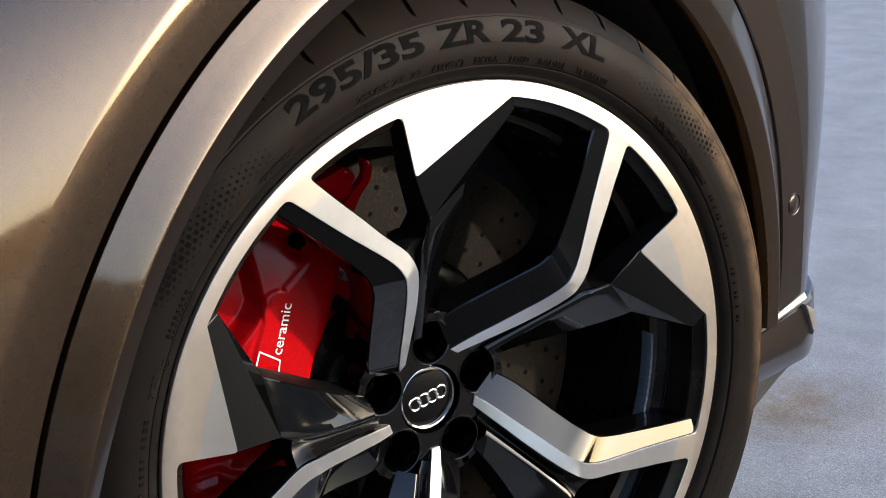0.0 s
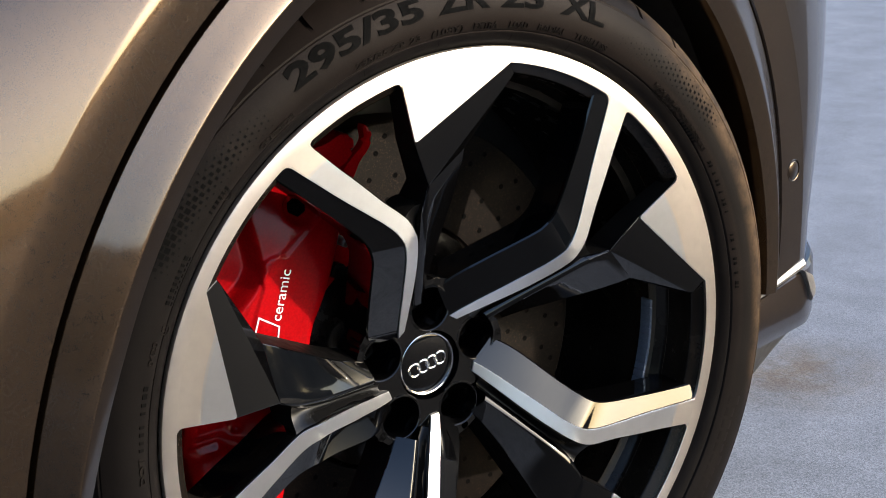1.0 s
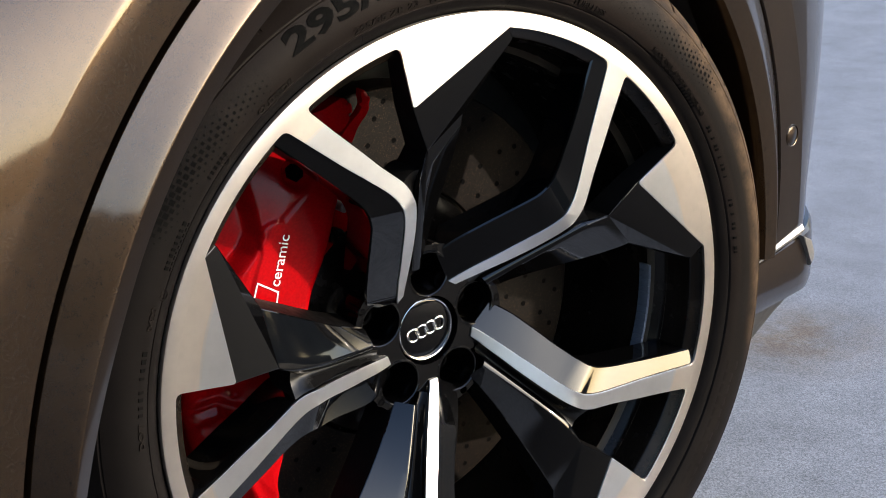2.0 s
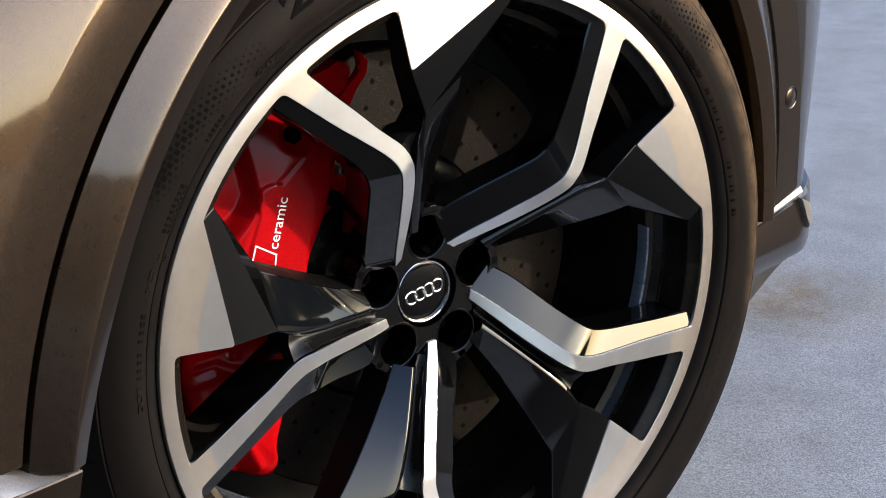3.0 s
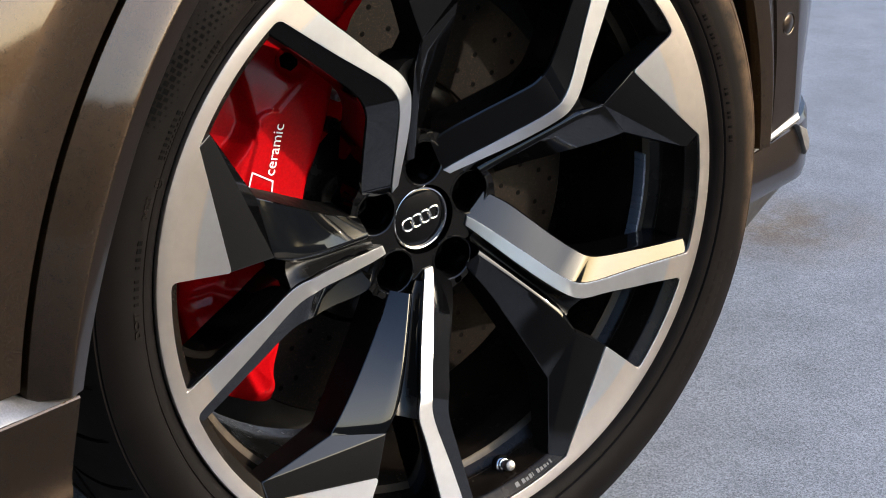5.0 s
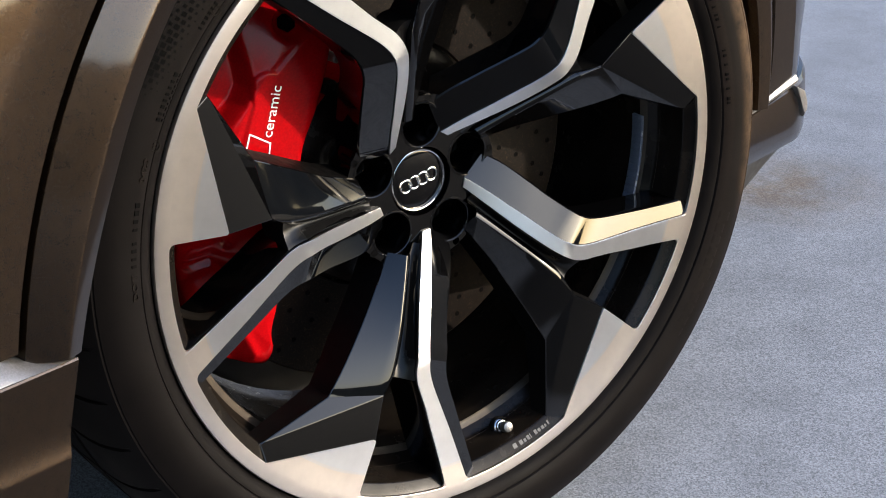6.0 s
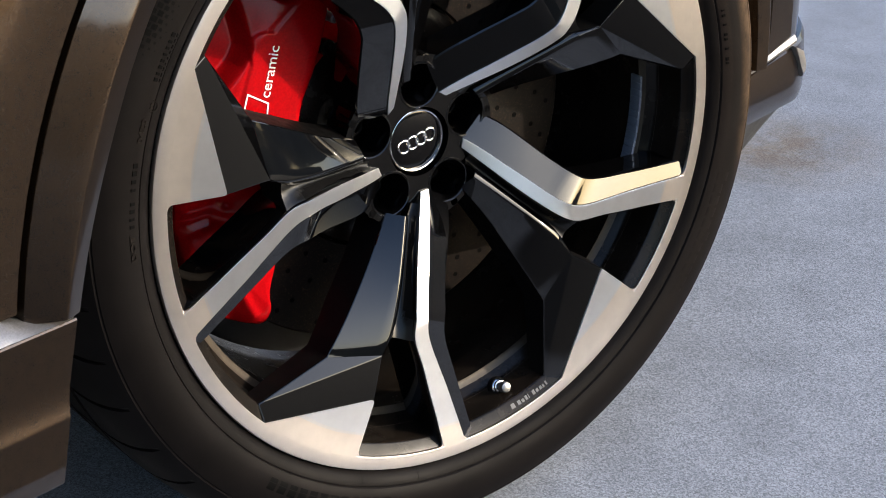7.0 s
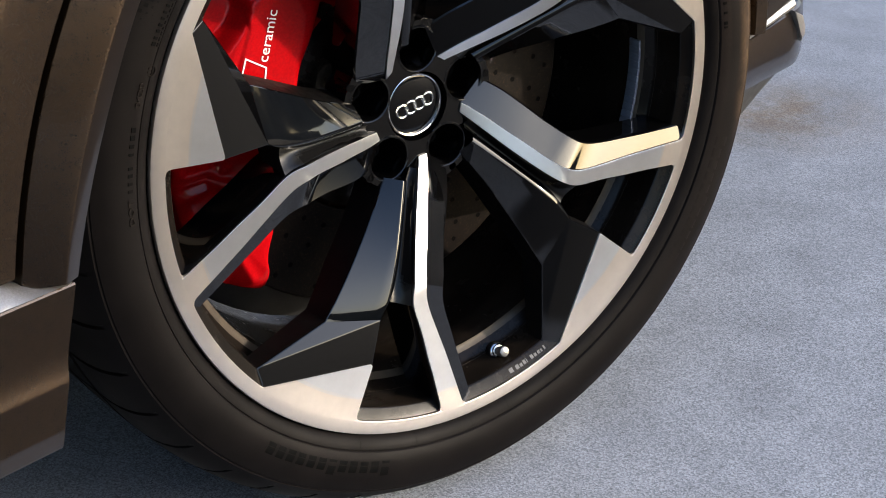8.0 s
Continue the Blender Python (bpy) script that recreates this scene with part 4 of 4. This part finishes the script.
caliper = part("brake_caliper", cast([(-0.119, 0.020), (-0.114, 0.050), (-0.0985, 0.081), (-0.0920, 0.100), (-0.0850, 0.125), (-0.0790, 0.150), (-0.0770, 0.176), (-0.092, 0.198), (-0.130, 0.205), (-0.165, 0.196), (-0.192, 0.172), (-0.212, 0.140), (-0.224, 0.100), (-0.226, 0.060), (-0.220, 0.020), (-0.190, -0.005), (-0.155, -0.010)], (-0.148, 0.100), upper_face, -0.0795, -0.150, 0.007), RED, car, "glossy red brake caliper", DISC, angle=60)


def knob(name, u, v, d, r, h, material, label="", sides=28):
    """A short round boss that stands out of a face at depth d."""
    prof = ((r, 0.004), (r, -h + 0.0015), (r - 0.0012, -h), (0.55 * r, -h), (0.5 * r, -h + 0.0012), (0.0003, -h + 0.0012))
    bm = grid([[(u + q * math.sin(t), -d + y, v + q * math.cos(t)) for t in np.linspace(0, 2 * math.pi, sides + 1)[:-1]] for q, y in prof], closed=True)
    return part(name, bm, material, caliper, label)


knob("caliper_bolt", -0.1222, 0.1655, -0.0905, 0.0085, 0.0040, LETTER, "recessed black bolt", 6)
knob("caliper_bolt", -0.0747, 0.0954, -0.100, 0.0080, 0.006, BARREL, "black bolt", 18)
knob("bleed_nipple", -0.0710, 0.1239, -0.100, 0.0045, 0.012, STRIP, "small metal bleed nipple", 12)
inner = [(-0.0920, 0.035), (-0.0320, 0.050), (-0.0310, 0.100), (-0.0480, 0.118), (-0.0700, 0.140), (-0.1300, 0.150), (-0.1500, 0.060)]
part("inner_half", prism(smoothed(inner, 1), -0.1150, -0.1265, 0.006, 2), RED, caliper)


def lower_face(p):
    h = -0.30 * max(0.0, math.hypot(*p) - 0.205)
    h += 0.0040 * math.exp(-(from_line(p, [(-0.186, -0.100), (-0.1744, -0.1275), (-0.1631, -0.1500)])[0] / 0.0050) ** 2)
    h -= 0.0060 * math.exp(-(from_line(p, [(-0.205, -0.112), (-0.188, -0.132), (-0.178, -0.160)])[0] / 0.0065) ** 2)
    h -= 0.0060 * math.exp(-(from_line(p, [(-0.240, -0.048), (-0.205, -0.040), (-0.160, -0.062)])[0] / 0.0070) ** 2)
    h -= 0.0040 * math.exp(-(from_line(p, [(-0.205, 0.020), (-0.190, -0.030)])[0] / 0.0050) ** 2)
    return h


part("lower_half", cast([(-0.1550, 0.000), (-0.1900, 0.015), (-0.2260, 0.015), (-0.2360, -0.020), (-0.2320, -0.070), (-0.2180, -0.104), (-0.1960, -0.143), (-0.1840, -0.156), (-0.1680, -0.161), (-0.1480, -0.167), (-0.1420, -0.153), (-0.1450, -0.133), (-0.1350, -0.102), (-0.1330, -0.070), (-0.1440, -0.030)], (-0.180, -0.075), lower_face, -0.0920, -0.155, 0.008), RED, caliper, angle=60)


# Two red prongs over the disc at the upper end: a broad one and a hooked one
part("prong", prism(smoothed([(-0.116, 0.200), (-0.100, 0.186), (-0.0692, 0.188), (-0.0610, 0.2003), (-0.0558, 0.2066), (-0.0560, 0.2155), (-0.0600, 0.2230), (-0.0690, 0.2240), (-0.0888, 0.2150), (-0.110, 0.214)]), -0.0980, -0.135, 0.006, 4), RED, caliper)
part("prong", prism(smoothed([(-0.0464, 0.2310), (-0.0390, 0.2262), (-0.0366, 0.2150), (-0.0416, 0.2055), (-0.0509, 0.1960), (-0.0572, 0.1820), (-0.0655, 0.1715), (-0.0790, 0.1805), (-0.0670, 0.1915), (-0.0590, 0.2007), (-0.0497, 0.2082), (-0.0450, 0.2157), (-0.0470, 0.2240)]), -0.0965, -0.1055, 0.0035, 4), RED, caliper)


def caliper_text():
    vs, fs = text_shape("ceramic", 1.0, 0.0)
    x1, y1 = max(v[0] for v in vs), max(v[1] for v in vs)
    a, b = Vector((-0.1493, 0.0668)), Vector((-0.1370, 0.1130))
    along, up = b - a, Vector((-(b - a).y, (b - a).x)).normalized() * 0.0095
    bm = bmesh.new()
    made = []
    for x, y, _ in vs:
        p = a + along * (x / x1) + up * (y / y1)
        made.append(bm.verts.new((p.x, 0.0770 - 0.0004, p.y)))
    for f in fs:
        bm.faces.new([made[i] for i in f])
    return bm


part("caliper_lettering", caliper_text(), WHITE, caliper, "white lettering")
# White outlined emblem beside the word
emblem = [(-0.1765, 0.0560), (-0.1711, 0.0744), (-0.1506, 0.0625), (-0.1524, 0.0500)]
bm = bmesh.new()
for (u0, v0), (u1, v1) in zip(emblem, emblem[1:]):
    p, q = Vector((u0, v0)), Vector((u1, v1))
    o = Vector((-(q - p).y, (q - p).x)).normalized() * 0.0007
    e = (q - p).normalized() * 0.0007
    bm.faces.new([bm.verts.new((w.x, 0.0766, w.y)) for w in (p - e - o, q + e - o, q + e + o, p - e + o)])
part("caliper_emblem", bm, WHITE, caliper, "white outlined emblem")

# Worn and unreadable marks on the sidewall, as plain raised bars
def sidewall_bar(name, r0, r1, a0, a1, material, lift=0.0006, label=""):
    steps = max(2, int(abs(a1 - a0) / 0.8))
    rows = []
    for i in range(steps + 1):
        a = a0 + (a1 - a0) * i / steps
        rows.append([pol(r, a, side_depth(r) + h) for r, h in ((r0, 0.0), (r0 + 0.0003, lift), ((r0 + r1) / 2, lift), (r1 - 0.0003, lift), (r1, 0.0))])
    return part(name, grid(rows), material, wheel, label)


random.seed(4)
for a0, count, r0, h, step, w in ((-87.5, 4, 0.3300, 0.0050, 1.15, 0.8), (-82.0, 4, 0.3300, 0.0050, 1.15, 0.8), (-66.0, 8, 0.3300, 0.0042, 0.95, 0.65), (-66.0, 9, 0.3245, 0.0038, 0.85, 0.6), (-52.0, 6, 0.3300, 0.0040, 0.8, 0.55), (48.5, 8, 0.3245, 0.0032, 0.75, 0.5), (59.0, 14, 0.3280, 0.0034, 0.8, 0.55), (74.0, 12, 0.3280, 0.0034, 0.9, 0.6)):
    for i in range(count):
        if r0 == 0.3280 and i % 5 in (2, 4):
            continue
        sidewall_bar("sidewall_mark", r0, r0 + h, a0 + i * step, a0 + i * step + w * random.uniform(0.5, 1.0), LETTER)
# Maker's and model words, drawn as plain blocks
for a0, count in ((104.0, 11), (-166.0, 12)):
    for i in range(count):
        sidewall_bar("word_block", 0.3330, 0.3330 + (0.0150 if i in (0, 5) else 0.0115), a0 + i * 2.15, a0 + i * 2.15 + 1.55, RUBBER if a0 > 0 else LETTER, 0.0002)
# Round approval marks
for a, r in ((-48.5, 0.3290), (-69.5, 0.3275)):
    x, y, z = pol(r, a, side_depth(r))
    rows = []
    for t in np.linspace(0, 2 * math.pi, 25)[:-1]:
        rows.append([(x + q * math.sin(t), y - h, z + q * math.cos(t)) for q, h in ((0.0052, -0.0006), (0.0052, 0.0007), (0.0045, 0.0007), (0.0045, -0.0006))])
    part("approval_mark", grid(rows, wrap=True), EMBOSS, wheel)
    for k in (-1, 1):
        sidewall_bar("sidewall_mark", r - 0.0022, r + 0.0022, a + k * 0.28 - 0.14, a + k * 0.28 + 0.14, EMBOSS, 0.0007)
# Joints of the rim protector
for a in (-160.0, -172.0, 176.0, 168.0, 158.0, 147.0, 20.0, 8.0, -6.0, -20.0):
    sidewall_bar("mould_seam", 0.3125, 0.3222, a, a + 0.14, LETTER, 0.0004)
# Pale decal on the rim's inner lip: a slanted block and a row of bars
bm = bmesh.new()


def lip_patch(a0, a1, f0, f1, slant=0.0):
    p = lambda a, f: pol(0.2950 - 0.0086 * f, a, -0.0036 - 0.0056 * f + 0.0003)
    return [p(a0, f0), p(a1, f0), p(a1 + slant, f1), p(a0 + slant, f1)]


DECAL = surface("faded_grey_print", (0.04, 0.04, 0.044), (0.055, 0.055, 0.06), (0.4, 0.5), 0.0, 80.0, 600.0, 0.0)
for i, (a, w, hi) in enumerate(((165.2, 0.9, 0.75), (163.6, 0.75, 0.70), (162.6, 0.6, 0.6), (161.7, 0.6, 0.7), (160.9, 0.2, 0.7), (159.8, 0.65, 0.7), (158.9, 0.6, 0.6), (158.0, 0.6, 0.6), (157.2, 0.4, 0.55), (156.4, 0.4, 0.68))):
    bm = bmesh.new()
    bm.faces.new([bm.verts.new(q) for q in lip_patch(a, a - w, 0.25, hi)])
    part("decal_block", bm, DECAL, wheel, "faded pale print")

# Stick-on balance weights inside the barrel
weight = bmesh.new()
box(weight, (-0.0036, -0.0075, 0.0), (0.0036, 0.0075, 0.0030), 0.0008)
weight_mesh = finish(weight, "balance_weight")
LEAD = surface("pale_coated_weight", (0.20, 0.24, 0.31), (0.27, 0.31, 0.38), (0.30, 0.40), 0.6, 60.0, 600.0, 0.05)
for i in range(12):
    a = 87.4 + i * 1.62
    x, y, z = pol(0.2685, a, -0.0575)
    part("balance_weight", weight_mesh, LEAD, wheel, "", pose(x, y, z, 0, a + 180, 0))

# The other wheels stand straight and share the front wheel's shapes
for spot, turn in (((-2.99, 0.0, 0.392), 0.0), ((-2.99, WIDE, 0.392), 180.0), ((0.0, WIDE, 0.392), 180.0)):
    other = part("wheel", wheel.data, BARREL, car, "black and polished alloy wheel", pose(*spot, 0, 0, turn))
    for piece in [c for c in bpy.data.objects if c.parent == wheel]:
        if piece.name.split(".")[0] in ("tyre", "rim_ring", "spoke_arm", "spoke_face", "spoke_wedge", "rim_wedge", "hub", "centre_cap", "cap_ring"):
            part(piece.name.split(".")[0], piece.data, METAL, other, "", piece.matrix_local.copy())
